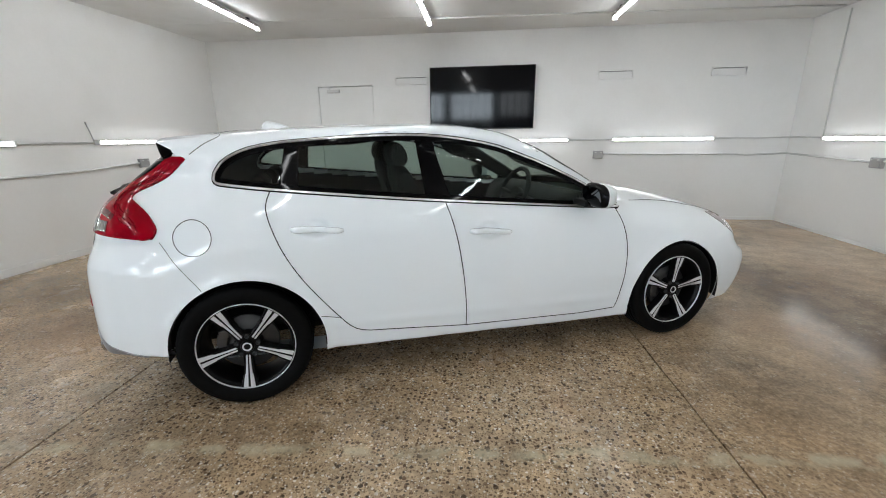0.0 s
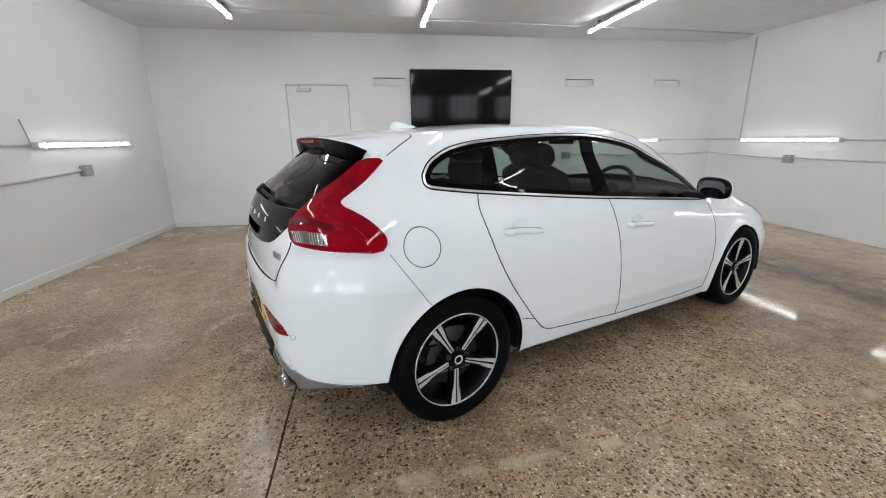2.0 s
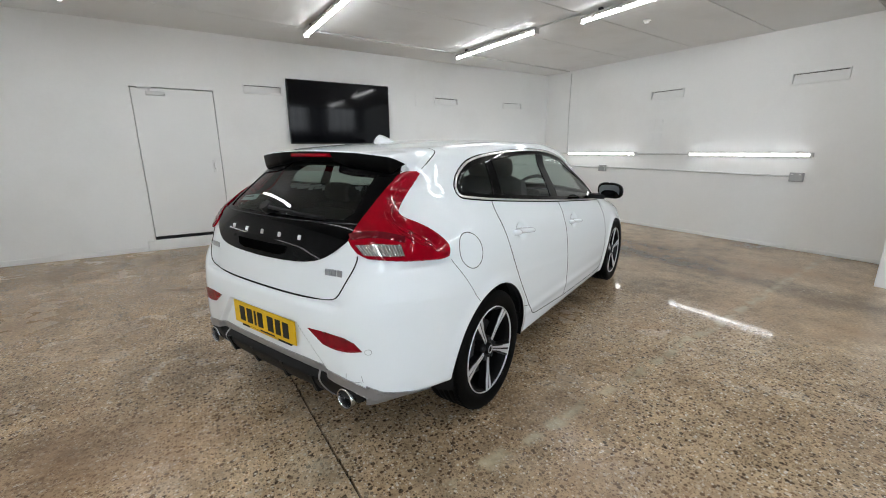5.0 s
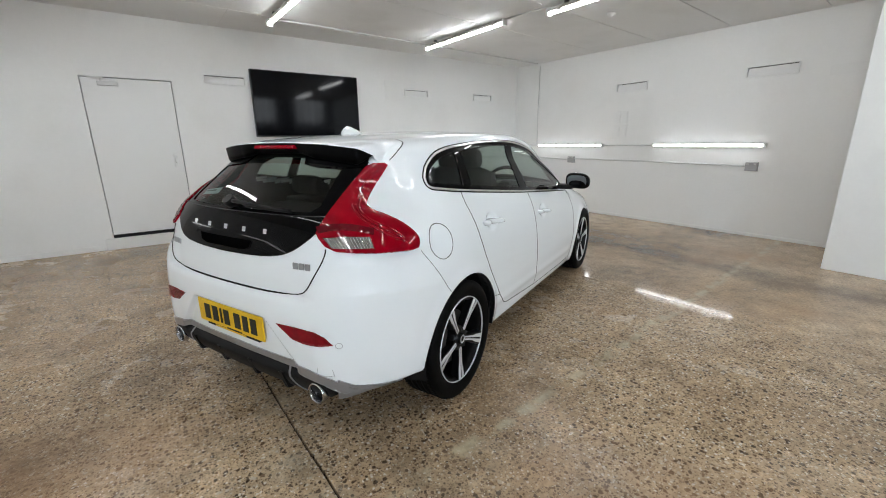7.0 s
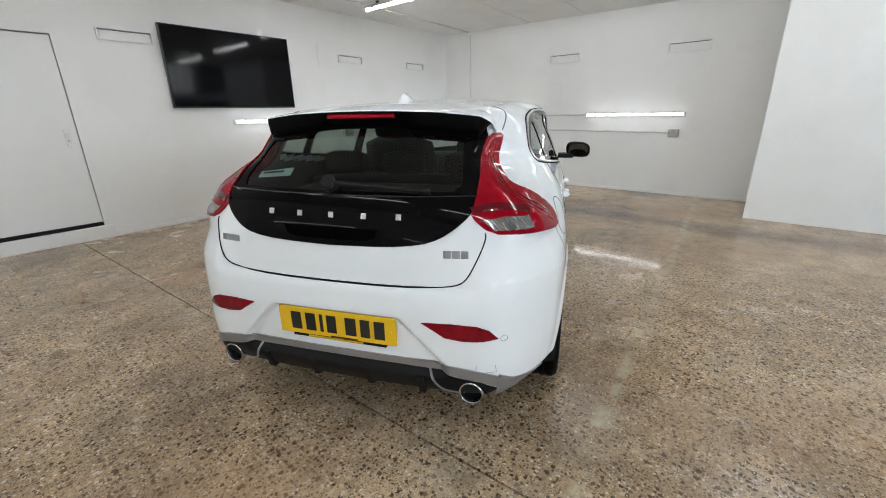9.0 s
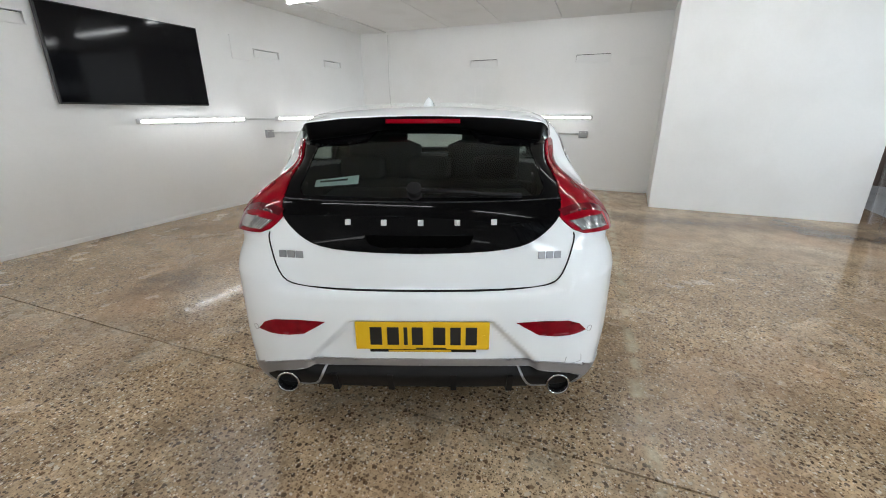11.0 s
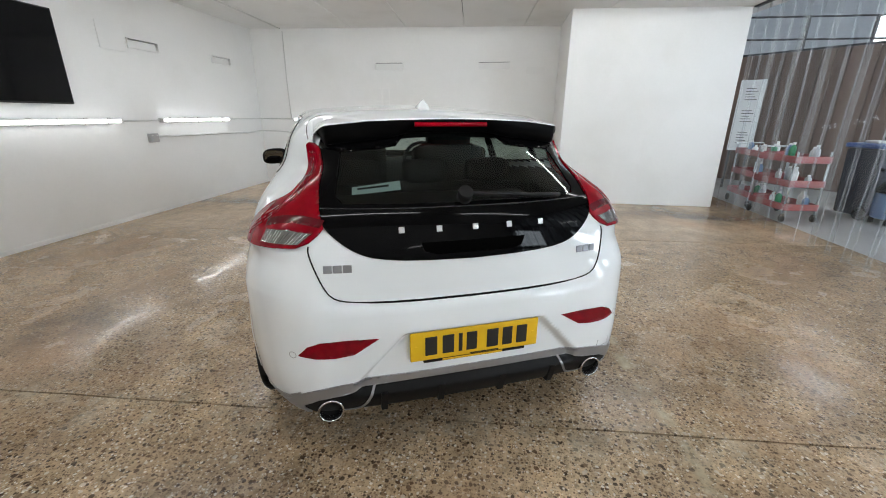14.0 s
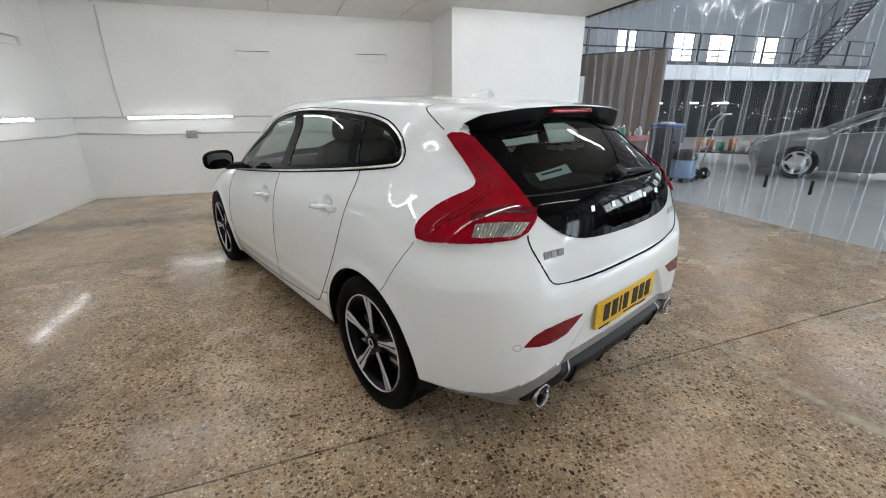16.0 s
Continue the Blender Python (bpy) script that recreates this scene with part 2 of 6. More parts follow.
M_FLOOR = concrete()
M_WALL = material("white_wall_paint", (0.80, 0.80, 0.79), 0.45, vary=0.03, scale=0.8, grain=0.02, grain_scale=30, bump=0.15, dirt=(0.62, 0.61, 0.58), dirt_amount=0.3, dirt_scale=1.1)
M_CEIL = material("white_ceiling_panel", (0.74, 0.74, 0.73), 0.55, vary=0.05, scale=0.6, grain=0.02, grain_scale=20, bump=0.1, dirt=(0.55, 0.54, 0.51), dirt_amount=0.4)
M_TRIM = material("white_trim", (0.78, 0.78, 0.77), 0.4, vary=0.03, bump=0.1)
M_GAP = material("dark_gap", (0.010, 0.010, 0.010), 0.9, shine=0.1)
M_HOLLOW = material("unlit_hollow", (0.002, 0.002, 0.002), 0.9, shine=0.0)
M_TRIMCHROME = material("bright_trim_strip", (0.86, 0.86, 0.86), 0.28, 1.0, vary=0.02)
M_CONDUIT = material("grey_white_conduit", (0.62, 0.62, 0.61), 0.5)
M_SOCKET = material("grey_socket_metal", (0.36, 0.36, 0.36), 0.45, 0.3, grain=0.1, bump=0.2)
M_TUBE = glow("lit_ceiling_tube", (0.95, 0.98, 1.0), CEILING_LIGHT)
M_WTUBE = glow("lit_wall_tube", (0.97, 0.985, 1.0), WALL_LIGHT)
M_STUBE = glow("lit_shop_tube", (0.97, 0.98, 1.0), SHOP_LIGHT)
# stronger pane for unseen windows that light the room through the curtain
M_UNSEENDAY = glow("unseen_daylight_pane", (0.82, 0.92, 1.0), DAYLIGHT * 4.2)
M_DAY = glow("daylight_pane", (0.92, 0.96, 1.0), DAYLIGHT)
M_FIXTURE = material("lamp_housing", (0.5, 0.49, 0.47), 0.5, dirt=(0.2, 0.18, 0.16), dirt_amount=0.5, dirt_scale=6)
M_SCREEN = material("black_screen_glass", (0.003, 0.003, 0.004), 0.07, vary=0.02, shine=0.2)
M_BEZEL = material("black_bezel_plastic", (0.012, 0.012, 0.012), 0.3)
M_PAINT = material("white_car_paint", (0.84, 0.875, 0.895), 0.6, vary=0.01, coat=1.0, shine=0.0, coat_rough=0.012)
M_PAINT_GREY = material("silver_car_paint", (0.11, 0.114, 0.115), 0.35, 0.5, vary=0.03, coat=1.0)
M_BLACK = material("gloss_black", (0.002, 0.002, 0.0023), 0.05, shine=0.09)
M_PLASTIC = material("black_plastic", (0.006, 0.006, 0.0065), 0.5, shine=0.2, grain=0.15, bump=0.2)
M_RUBBER = material("tyre_rubber", (0.0035, 0.0035, 0.0035), 0.6, shine=0.07, grain=0.2, grain_scale=80, bump=0.3)
M_WHEEL = material("satin_black_alloy", (0.003, 0.003, 0.0033), 0.3, shine=0.15)
M_CHROME = material("chrome", (0.82, 0.82, 0.82), 0.12, 1.0, vary=0.02)
M_BADGE = material("silver_badge", (0.62, 0.62, 0.63), 0.3, 0.8, vary=0.05)
M_SEAM = material("grey_shut_line", (0.09, 0.09, 0.095), 0.7, shine=0.2)
M_LINE = material("faint_shut_line", (0.30, 0.31, 0.32), 0.6)
M_PIPE = material("polished_steel_pipe", (0.50, 0.50, 0.51), 0.22, 1.0, vary=0.1, scale=20)
M_SILVER = material("satin_silver", (0.36, 0.37, 0.39), 0.35, 0.7, vary=0.04)
M_MACHINED = material("machined_alloy", (0.70, 0.71, 0.73), 0.35, 0.45, vary=0.04, grain=0.05, grain_scale=300)
M_RED = material("red_lamp_lens", (0.27, 0.0006, 0.008), 0.03, vary=0.45, scale=11, shine=0.2)
M_REDDARK = material("dark_red_lens", (0.20, 0.0015, 0.008), 0.06, vary=0.5, scale=28, shine=0.4)
M_BROW = material("smoked_red_lens", (0.11, 0.001, 0.006), 0.06, vary=0.2, scale=20)
M_LENS = material("clear_lamp_lens", (0.30, 0.285, 0.27), 0.10, 0.6, vary=0.5, scale=70, coat=1.0)
M_YELLOW = material("yellow_plate", (0.78, 0.48, 0.015), 0.35, vary=0.03)
M_INK = material("black_print", (0.012, 0.012, 0.012), 0.5)
M_GLASS = clear("tinted_car_glass", (0.52, 0.60, 0.56), 0.0, 1.36)
M_RGLASS = clear("dark_rear_glass", (0.46, 0.52, 0.49), 0.0, 1.36)
M_SCREENGLASS = clear("clear_windscreen_glass", (0.78, 0.84, 0.81), 0.0, 1.4)
M_WING = material("satin_black_plastic", (0.0028, 0.0028, 0.003), 0.3, shine=0.05, grain=0.1)
M_PVC = clear("clear_pvc_strip", (0.92, 0.94, 0.95), 0.02, 1.40, 0.3, 0.015)
M_PVCEDGE = clear("cut_pvc_edge", (0.9, 0.93, 0.95), 0.2, 1.5, 0.0, 0.22)
M_CABIN = material("charcoal_cabin_trim", (0.020, 0.020, 0.021), 0.7, grain=0.1, bump=0.05)
M_SEAT = material("charcoal_seat_fabric", (0.018, 0.018, 0.019), 0.85, grain=0.12, grain_scale=90, bump=0.06)
M_MIRROR = material("mirror_glass", (0.15, 0.16, 0.17), 0.02, 1.0, vary=0.0)
M_DISC = material("brake_steel", (0.07, 0.068, 0.066), 0.45, 0.7, vary=0.2, scale=20)
M_LABEL = material("pale_blue_label", (0.62, 0.74, 0.76), 0.4)
M_SHOPFLOOR = material("grey_painted_floor", (0.44, 0.44, 0.43), 0.34, vary=0.12, rough_vary=0.1, dirt=(0.14, 0.14, 0.14), dirt_amount=0.4)
M_BROWN = material("brown_sheet_cladding", (0.15, 0.098, 0.075), 0.5, vary=0.15, random_tint=0.2)
# near-black: the shade of the bay under the mezzanine is put into this colour
M_BAYSHADE = material("bay_shade_black", (0.010, 0.012, 0.016), 0.6, vary=0.2, shine=0.1)
M_SHOPPALE = material("pale_shop_wall", (0.46, 0.48, 0.51), 0.6, vary=0.1)
M_SHOPWHITE = material("white_painted_steel", (0.74, 0.75, 0.76), 0.5, vary=0.05, dirt=(0.5, 0.5, 0.48), dirt_amount=0.4)
M_NAVY = material("navy_plastic", (0.016, 0.020, 0.034), 0.45)
M_STEEL = material("dark_steel", (0.035, 0.037, 0.04), 0.45, 0.6)
M_REDSTEEL = material("red_enamel", (0.27, 0.025, 0.022), 0.35, vary=0.15, coat=0.3)
M_BLUE = material("blue_plastic", (0.03, 0.075, 0.25), 0.4, vary=0.1)
M_PALEBLUE = material("pale_blue_plastic", (0.16, 0.25, 0.42), 0.4, vary=0.1)
M_ORANGE = material("orange_plastic", (0.6, 0.18, 0.03), 0.45, vary=0.2)
M_GREEN = material("green_plastic", (0.03, 0.28, 0.12), 0.45, vary=0.2)
M_PAPER = material("white_paper", (0.75, 0.75, 0.74), 0.7)
M_TUBEMETAL = material("bare_tube_metal", (0.55, 0.56, 0.57), 0.3, 0.9)

# ---- mesh helpers ----


def add_box(bm, lo, hi, bevel=0.0):
    """An axis-aligned box between two corners, optionally bevelled."""
    vs = [bm.verts.new((x, y, z)) for x in (lo[0], hi[0]) for y in (lo[1], hi[1]) for z in (lo[2], hi[2])]
    fs = [bm.faces.new([vs[i] for i in q]) for q in ((0, 1, 3, 2), (4, 6, 7, 5), (0, 4, 5, 1), (2, 3, 7, 6), (0, 2, 6, 4), (1, 5, 7, 3))]
    if bevel:
        es = list({e for f in fs for e in f.edges})
        bmesh.ops.bevel(bm, geom=es, offset=bevel, segments=2, affect="EDGES", profile=0.5)
    return bm


def box(lo, hi, bevel=0.0):
    return add_box(bmesh.new(), lo, hi, bevel)


def add_tube(bm, pts, r, n=10, cap=True):
    """A round tube along a list of points."""
    pts = [Vector(p) for p in pts]
    rings = []
    for i, p in enumerate(pts):
        d = (pts[min(i + 1, len(pts) - 1)] - pts[max(i - 1, 0)]).normalized()
        a = d.orthogonal().normalized() if not rings else (a - d * a.dot(d)).normalized()
        c = d.cross(a)
        rings.append([bm.verts.new(p + r * (math.cos(2 * math.pi * k / n) * a + math.sin(2 * math.pi * k / n) * c)) for k in range(n)])
    for q, s in zip(rings, rings[1:]):
        for k in range(n):
            f = bm.faces.new((q[k], q[(k + 1) % n], s[(k + 1) % n], s[k]))
            f.smooth = True
    if cap:
        bm.faces.new(rings[0][::-1])
        bm.faces.new(rings[-1])
    return bm


def tube(pts, r, n=10):
    return add_tube(bmesh.new(), pts, r, n)


def add_lathe(bm, profile, n=64, axis="y", closed=False):
    """Turns a profile of (radius, along) round an axis through the origin."""
    rings = []
    for r, a in profile:
        ring = []
        for k in range(n):
            c, s = r * math.cos(2 * math.pi * k / n), r * math.sin(2 * math.pi * k / n)
            ring.append(bm.verts.new((c, a, s) if axis == "y" else ((a, c, s) if axis == "x" else (c, s, a))))
        rings.append(ring)
    pairs = list(zip(rings, rings[1:])) + ([(rings[-1], rings[0])] if closed else [])
    for q, s in pairs:
        for k in range(n):
            f = bm.faces.new((q[k], q[(k + 1) % n], s[(k + 1) % n], s[k]))
            f.smooth = True
    return bm


def to_mesh(name, bm, mat):
    bmesh.ops.recalc_face_normals(bm, faces=bm.faces)
    me = bpy.data.meshes.new(name)
    bm.to_mesh(me)
    bm.free()
    me.materials.append(mat)
    return me


def part(name, bm, mat, parent=None, label=""):
    ob = new(name, bm if isinstance(bm, bpy.types.Mesh) else to_mesh(name, bm, mat))
    if parent:
        ob.parent = parent
    return tagged(ob, label)


def thing(name, m, label, category, group="", kind=""):
    ob = new(name)
    ob.matrix_basis = m
    ob.empty_display_size = 0.1
    return tagged(ob, label, category, group, kind)


def solid(name, bm, mat, label="", category="", kind="", group=""):
    return tagged(part(name, bm, mat), label, category, group, kind)


# ---- the room ----
X0, X1, Y1, YC = -5.17, 4.28, 7.08, -1.25
PX, PY = 3.09, 1.23
JOINT1, JOINT2 = (-2.165, -0.049), (0.985, -0.06)


def ceiling_z(x, y):
    return 2.965 - 0.004 * (x + 5.17) - 0.010 * (7.08 - y)


def prism(outline, z0, z1):
    bm = bmesh.new()
    lo = [bm.verts.new((x, y, z0)) for x, y in outline]
    hi = [bm.verts.new((x, y, z1)) for x, y in outline]
    bm.faces.new(lo[::-1])
    bm.faces.new(hi)
    for i in range(len(lo)):
        j = (i + 1) % len(lo)
        bm.faces.new((lo[i], lo[j], hi[j], hi[i]))
    return bm


def joint_x(j, y):
    return j[0] + j[1] * y


floor = solid("floor", box((X0 - 0.3, YC - 0.6, -0.3), (X1 + 0.3, Y1 + 0.2, -0.02)), M_GAP, kind="structure")
YF = YC - 0.45
for a, b in ((None, JOINT1), (JOINT1, JOINT2), (JOINT2, None)):
    xs = [(joint_x(a, y) + 0.005 if a else X0 - 0.2) for y in (YF, Y1 + 0.1)]
    xe = [(joint_x(b, y) - 0.005 if b else X1 + 0.2) for y in (YF, Y1 + 0.1)]
    ys, ye = (YF, Y1 + 0.1)
    # slightly uneven edges along the joints
    rnd = random.Random(5)
    left = [(xs[0] + (xs[1] - xs[0]) * k / 40 + (rnd.uniform(-0.003, 0.003) if a else 0), ys + (ye - ys) * k / 40) for k in range(41)]
    right = [(xe[0] + (xe[1] - xe[0]) * k / 40 + (rnd.uniform(-0.003, 0.003) if b else 0), ys + (ye - ys) * k / 40) for k in range(41)]
    slab = part("slab", prism(left + right[::-1], -0.02, 0.0), M_FLOOR, floor)

H = 3.15
DX0, DX1, DZ0, DZ1 = -3.21, -2.25, 0.15, 2.20
# wall with the television and the door, with real openings for door and vents
VENTS_TV = [(-1.86, -1.32), (1.38, 1.90), (3.02, 3.52)]
VZ0, VZ1 = 2.19, 2.315


def wall_with_holes(u0, u1, z1, holes, depth, face):
    """A wall over (u, z) with rectangular holes; face(u, d, z) maps to the world, d = 0 on the room side."""
    us = sorted({u0, u1, *[h[0] for h in holes], *[h[1] for h in holes]})
    zs = sorted({0.0, z1, *[h[2] for h in holes], *[h[3] for h in holes]})
    bm = bmesh.new()
    for a, b in zip(us, us[1:]):
        for c, d in zip(zs, zs[1:]):
            cu, cz = (a + b) / 2, (c + d) / 2
            if not any(h[0] < cu < h[1] and h[2] < cz < h[3] for h in holes):
                p, q = face(a, 0, c), face(b, depth, d)
                add_box(bm, [min(s, t) for s, t in zip(p, q)], [max(s, t) for s, t in zip(p, q)])
    bmesh.ops.remove_doubles(bm, verts=bm.verts, dist=0.0005)
    seen = {}
    for f in bm.faces:
        seen.setdefault(tuple(round(c, 3) for c in f.calc_center_median()), []).append(f)
    bmesh.ops.delete(bm, geom=[f for fs in seen.values() if len(fs) > 1 for f in fs], context="FACES")
    return bm


tv_face = lambda u, d, z: (u, Y1 + d, z)
far_face = lambda u, d, z: (X1 + d, u, z)
left_face = lambda u, d, z: (X0 - d, u, z)
VENTS_FAR = [(4.06, 4.62), (2.08, 2.66)]
solid("wall_north", wall_with_holes(X0 - 0.2, X1 + 0.2, H, [(DX0, DX1, DZ0, DZ1)] + [(a, b, VZ0, VZ1) for a, b in VENTS_TV], 0.16, tv_face), M_WALL, kind="structure")
solid("wall_east", wall_with_holes(PY - 0.2, Y1, H, [(a, b, VZ0 - 0.02, VZ1) for a, b in VENTS_FAR], 0.16, far_face), M_WALL, kind="structure")
solid("wall_west", wall_with_holes(YC - 0.4, Y1, H, [], 0.16, left_face), M_WALL, kind="structure")
solid("wall_south", box((PX, YC + 0.03, 0), (X1 + 0.16, PY, H), 0.006), M_WALL, kind="structure")
solid("outer_wall_north", box((X0 - 0.2, Y1 + 0.30, 0), (X1 + 0.2, Y1 + 0.34, H)), M_GAP, kind="structure")
solid("outer_wall_east", box((X1 + 0.30, PY, 0), (X1 + 0.34, Y1 + 0.3, H)), M_GAP, kind="structure")
solid("trim", box((PX - 0.003, -0.04, 0.02), (PX - 0.001, -0.035, 1.55)), M_TRIM, kind="structure")
# baseboards
for n, lo, hi in (("baseboard", (X0, YC, 0), (X0 + 0.018, Y1, 0.085)), ("baseboard", (X0 + 0.018, Y1 - 0.016, 0), (DX0 - 0.1, Y1, 0.07)),
                  ("baseboard", (DX1 + 0.1, Y1 - 0.012, 0), (X1, Y1, 0.05)), ("baseboard", (X1 - 0.012, PY, 0), (X1, Y1 - 0.012, 0.045))):
    solid(n, box(lo, hi, 0.004), M_TRIM, kind="structure")

# ceiling: long panels with open joints, sloping a little
bm = bmesh.new()
edges_y = [-1.7, -0.6, 0.5, 1.6, 2.65, 3.72, 4.76, 6.22, 7.4]
for a, b in zip(edges_y, edges_y[1:]):
    for xa, xb in ((X0 - 0.2, -1.6), (-1.6, 1.1), (1.1, X1 + 0.2)):
        g = 0.0065
        cs = [(xa + (0.0008 if xa > X0 else 0), a + 0.066 * xa + g), (xb - 0.0008, a + 0.066 * xb + g), (xb - 0.0008, b + 0.066 * xb - g), (xa, b + 0.066 * xa - g)]
        lo = [bm.verts.new((x, y, ceiling_z(x, y))) for x, y in cs]
        hi = [bm.verts.new((x, y, ceiling_z(x, y) + 0.05)) for x, y in cs]
        bm.faces.new(lo)
        bm.faces.new(hi[::-1])
        for i in range(4):
            j = (i + 1) % 4
            bm.faces.new((lo[i], hi[i], hi[j], lo[j]))
solid("ceiling", bm, M_CEIL, kind="structure")
solid("ceiling_void", box((X0 - 0.2, YC - 0.5, 3.06), (X1 + 0.2, Y1 + 0.4, 3.2)), M_GAP, kind="structure")

# door in the television wall
door = tagged(new("door_1"), "closed flush white door with a black gap round it", "door", kind="structure")
door.matrix_basis = pose((DX0 + DX1) / 2, Y1, DZ0)
w = (DX1 - DX0) / 2
part("door_leaf", box((-w + 0.008, 0.012, 0.045), (w - 0.008, 0.055, DZ1 - DZ0 - 0.012), 0.003), M_TRIM, door)
part("door_reveal", box((-w, 0.09, 0), (w, 0.15, DZ1 - DZ0)), M_GAP, door)
part("seal", box((-w + 0.004, 0.004, 0.0), (w - 0.004, 0.05, 0.04), 0.004), M_PLASTIC, door, "black rubber door seal")
part("threshold", box((-w - 0.09, -0.035, -0.15), (w + 0.09, 0.0, -0.003), 0.006), M_TRIM, door)
bm = box((w - 0.12, -0.004, 0.92), (w - 0.075, 0.010, 1.10), 0.004)
add_tube(bm, [(w - 0.098, 0.0, 0.98), (w - 0.098, -0.045, 0.98), (w - 0.10, -0.05, 0.99), (w - 0.10, -0.05, 1.06)], 0.010)
part("door_handle", bm, M_TRIM, door, "white pull handle")
bm = box((-w + 0.17, -0.045, 1.945), (-w + 0.38, 0.010, 1.995), 0.006)
add_box(bm, (-w + 0.08, -0.03, 2.03), (-w + 0.24, -0.012, 2.045))
add_box(bm, (-w + 0.20, -0.035, 1.99), (-w + 0.22, -0.015, 2.04))
part("door_closer", bm, M_CONDUIT, door, "pale grey door closer")

# vents: frame, tilted flap, dark back


def vent(u0, u1, z0, z1, m, name_group):
    v = thing("wall_vent", m, "white recessed wall vent with a slanted flap", "vent", name_group)
    W, Hh = u1 - u0, z1 - z0
    bm = bmesh.new()
    for lo, hi in (((0, -0.020, 0), (W, 0.004, 0.014)), ((0, -0.020, Hh - 0.010), (W, 0.004, Hh)),
                   ((0, -0.020, 0.014), (0.014, 0.004, Hh - 0.010)), ((W - 0.014, -0.020, 0.014), (W, 0.004, Hh - 0.010))):
        add_box(bm, lo, hi)
    part("frame", bm, M_TRIM, v)
    bm = box((0.014, 0.006, 0.0), (W - 0.014, 0.012, Hh - 0.027))
    bmesh.ops.rotate(bm, cent=(0, 0.006, 0), matrix=Matrix.Rotation(radians(-9), 3, "X"), verts=bm.verts)
    bmesh.ops.translate(bm, vec=(0, 0.002, 0.012), verts=bm.verts)
    part("flap", bm, M_TRIM, v)
    part("backing", box((0, 0.10, -0.01), (W, 0.12, Hh + 0.01)), M_GAP, v)
    return v


for a, b in VENTS_TV:
    vent(a, b, VZ0, VZ1, pose(a, Y1, VZ0), "wall vents")
for a, b in VENTS_FAR:
    vent(a, b, VZ0 - 0.02, VZ1, pose(X1, b, VZ0 - 0.02, 0, 0, -90), "wall vents")
solid("access_panel", box((0.98, Y1 - 0.008, 2.13), (1.36, Y1 - 0.001, 2.45), 0.002), M_TRIM, "white painted access panel on the wall", "panel")
solid("cover_panel", box((X1 - 0.006, 1.45, 2.10), (X1 - 0.001, 1.78, 2.22), 0.002), M_TRIM, "white painted blanking plate on the wall", "panel")
grille = thing("wall_grille", pose(X1, 4.60, 1.42, 0, 0, -90), "white four-part louvred grille on the wall", "grille")
for u in (0.0, 0.14):
    for z in (0.0, 0.235):
        bm = box((u, -0.006, z), (u + 0.11, -0.001, z + 0.20), 0.002)
        for k in range(8):
            add_box(bm, (u + 0.012, -0.012, z + 0.015 + k * 0.0225), (u + 0.098, -0.004, z + 0.025 + k * 0.0225))
        part("louvre", bm, M_TRIM, grille)

# television
tv = thing("television", pose(-0.425, Y1, 1.95), "large black wall-mounted flat screen, switched off", "television")
part("bezel", box((-0.84, -0.085, -0.48), (0.84, -0.03, 0.48), 0.006), M_BEZEL, tv)
part("screen", box((-0.828, -0.090, -0.462), (0.828, -0.084, 0.468), 0.002), M_SCREEN, tv)
part("wall_bracket", box((-0.3, -0.031, -0.2), (0.3, 0.0, 0.2), 0.004), M_STEEL, tv)

# ceiling battens and wall battens


def batten(m, length, mat, label, group, wide=0.075):
    """A linear lamp along local x, hanging under (local z = 0) its mount."""
    b = thing("batten_light", m, label, "light", group)
    bm = box((0, -wide / 2, -0.035), (length, wide / 2, 0.0), 0.006)
    for k in range(5):
        x = length * (k + 0.5) / 5
        add_box(bm, (x - 0.02, -wide / 2 - 0.012, -0.05), (x + 0.02, wide / 2 + 0.012, -0.028), 0.003)
    part("housing", bm, M_FIXTURE, b)
    bm = bmesh.new()
    n = 14
    rings = [[bm.verts.new((x, wide * 0.30 * math.cos(math.pi * k / n), -0.036 - 0.032 * math.sin(math.pi * k / n))) for k in range(n + 1)] for x in (0.02, length - 0.02)]
    for k in range(n):
        bm.faces.new((rings[0][k], rings[1][k], rings[1][k + 1], rings[0][k + 1])).smooth = True
    bm.faces.new(rings[0])
    bm.faces.new(rings[1][::-1])
    part("diffuser", bm, mat, b, "lit frosted tube")
    for x in (0, length):
        part("end_cap", box((x - 0.012, -wide / 2, -0.078), (x + 0.012, wide / 2, -0.002), 0.005), M_CONDUIT, b)
    return b


LC = "long lit tube light under the ceiling"
for x, y in ((-3.57, 6.02), (-1.12, 6.16), (1.35, 6.25), (1.48, 3.80), (-1.02, 3.70), (-3.62, 3.55), (1.55, 1.25), (-1.0, 1.15), (-3.62, 1.05)):
    z = ceiling_z(x, y - 0.9) - 0.03
    b = batten(pose(x, y, z, 0, 0, -88), 1.77, M_TUBE, LC, "ceiling lights")
    b.matrix_basis = pose(x, y, z, 0, -0.55, -88)
    for k in (0.25, 1.5):
        part("hanger", box((k - 0.02, -0.02, -0.002), (k + 0.02, 0.02, 0.06)), M_STEEL, b)


def wall_batten(m, length):
    b = batten(m, length, M_WTUBE, "lit tube light fixed along the wall", "wall lights", 0.06)
    return b


for x in (-0.53, 1.66):
    wall_batten(pose(x, Y1, 1.28, -90, 0, 0), 1.52)
for y in (6.33, 3.83):
    wall_batten(pose(X1, y, 1.275, -90, 0, -90), 1.55)
for y in (4.67, 2.25, -0.17):
    wall_batten(pose(X0, y, 1.335, -90, 0, 90), 1.50)

# conduits and boxes
CON = "thin painted surface conduit on the wall"


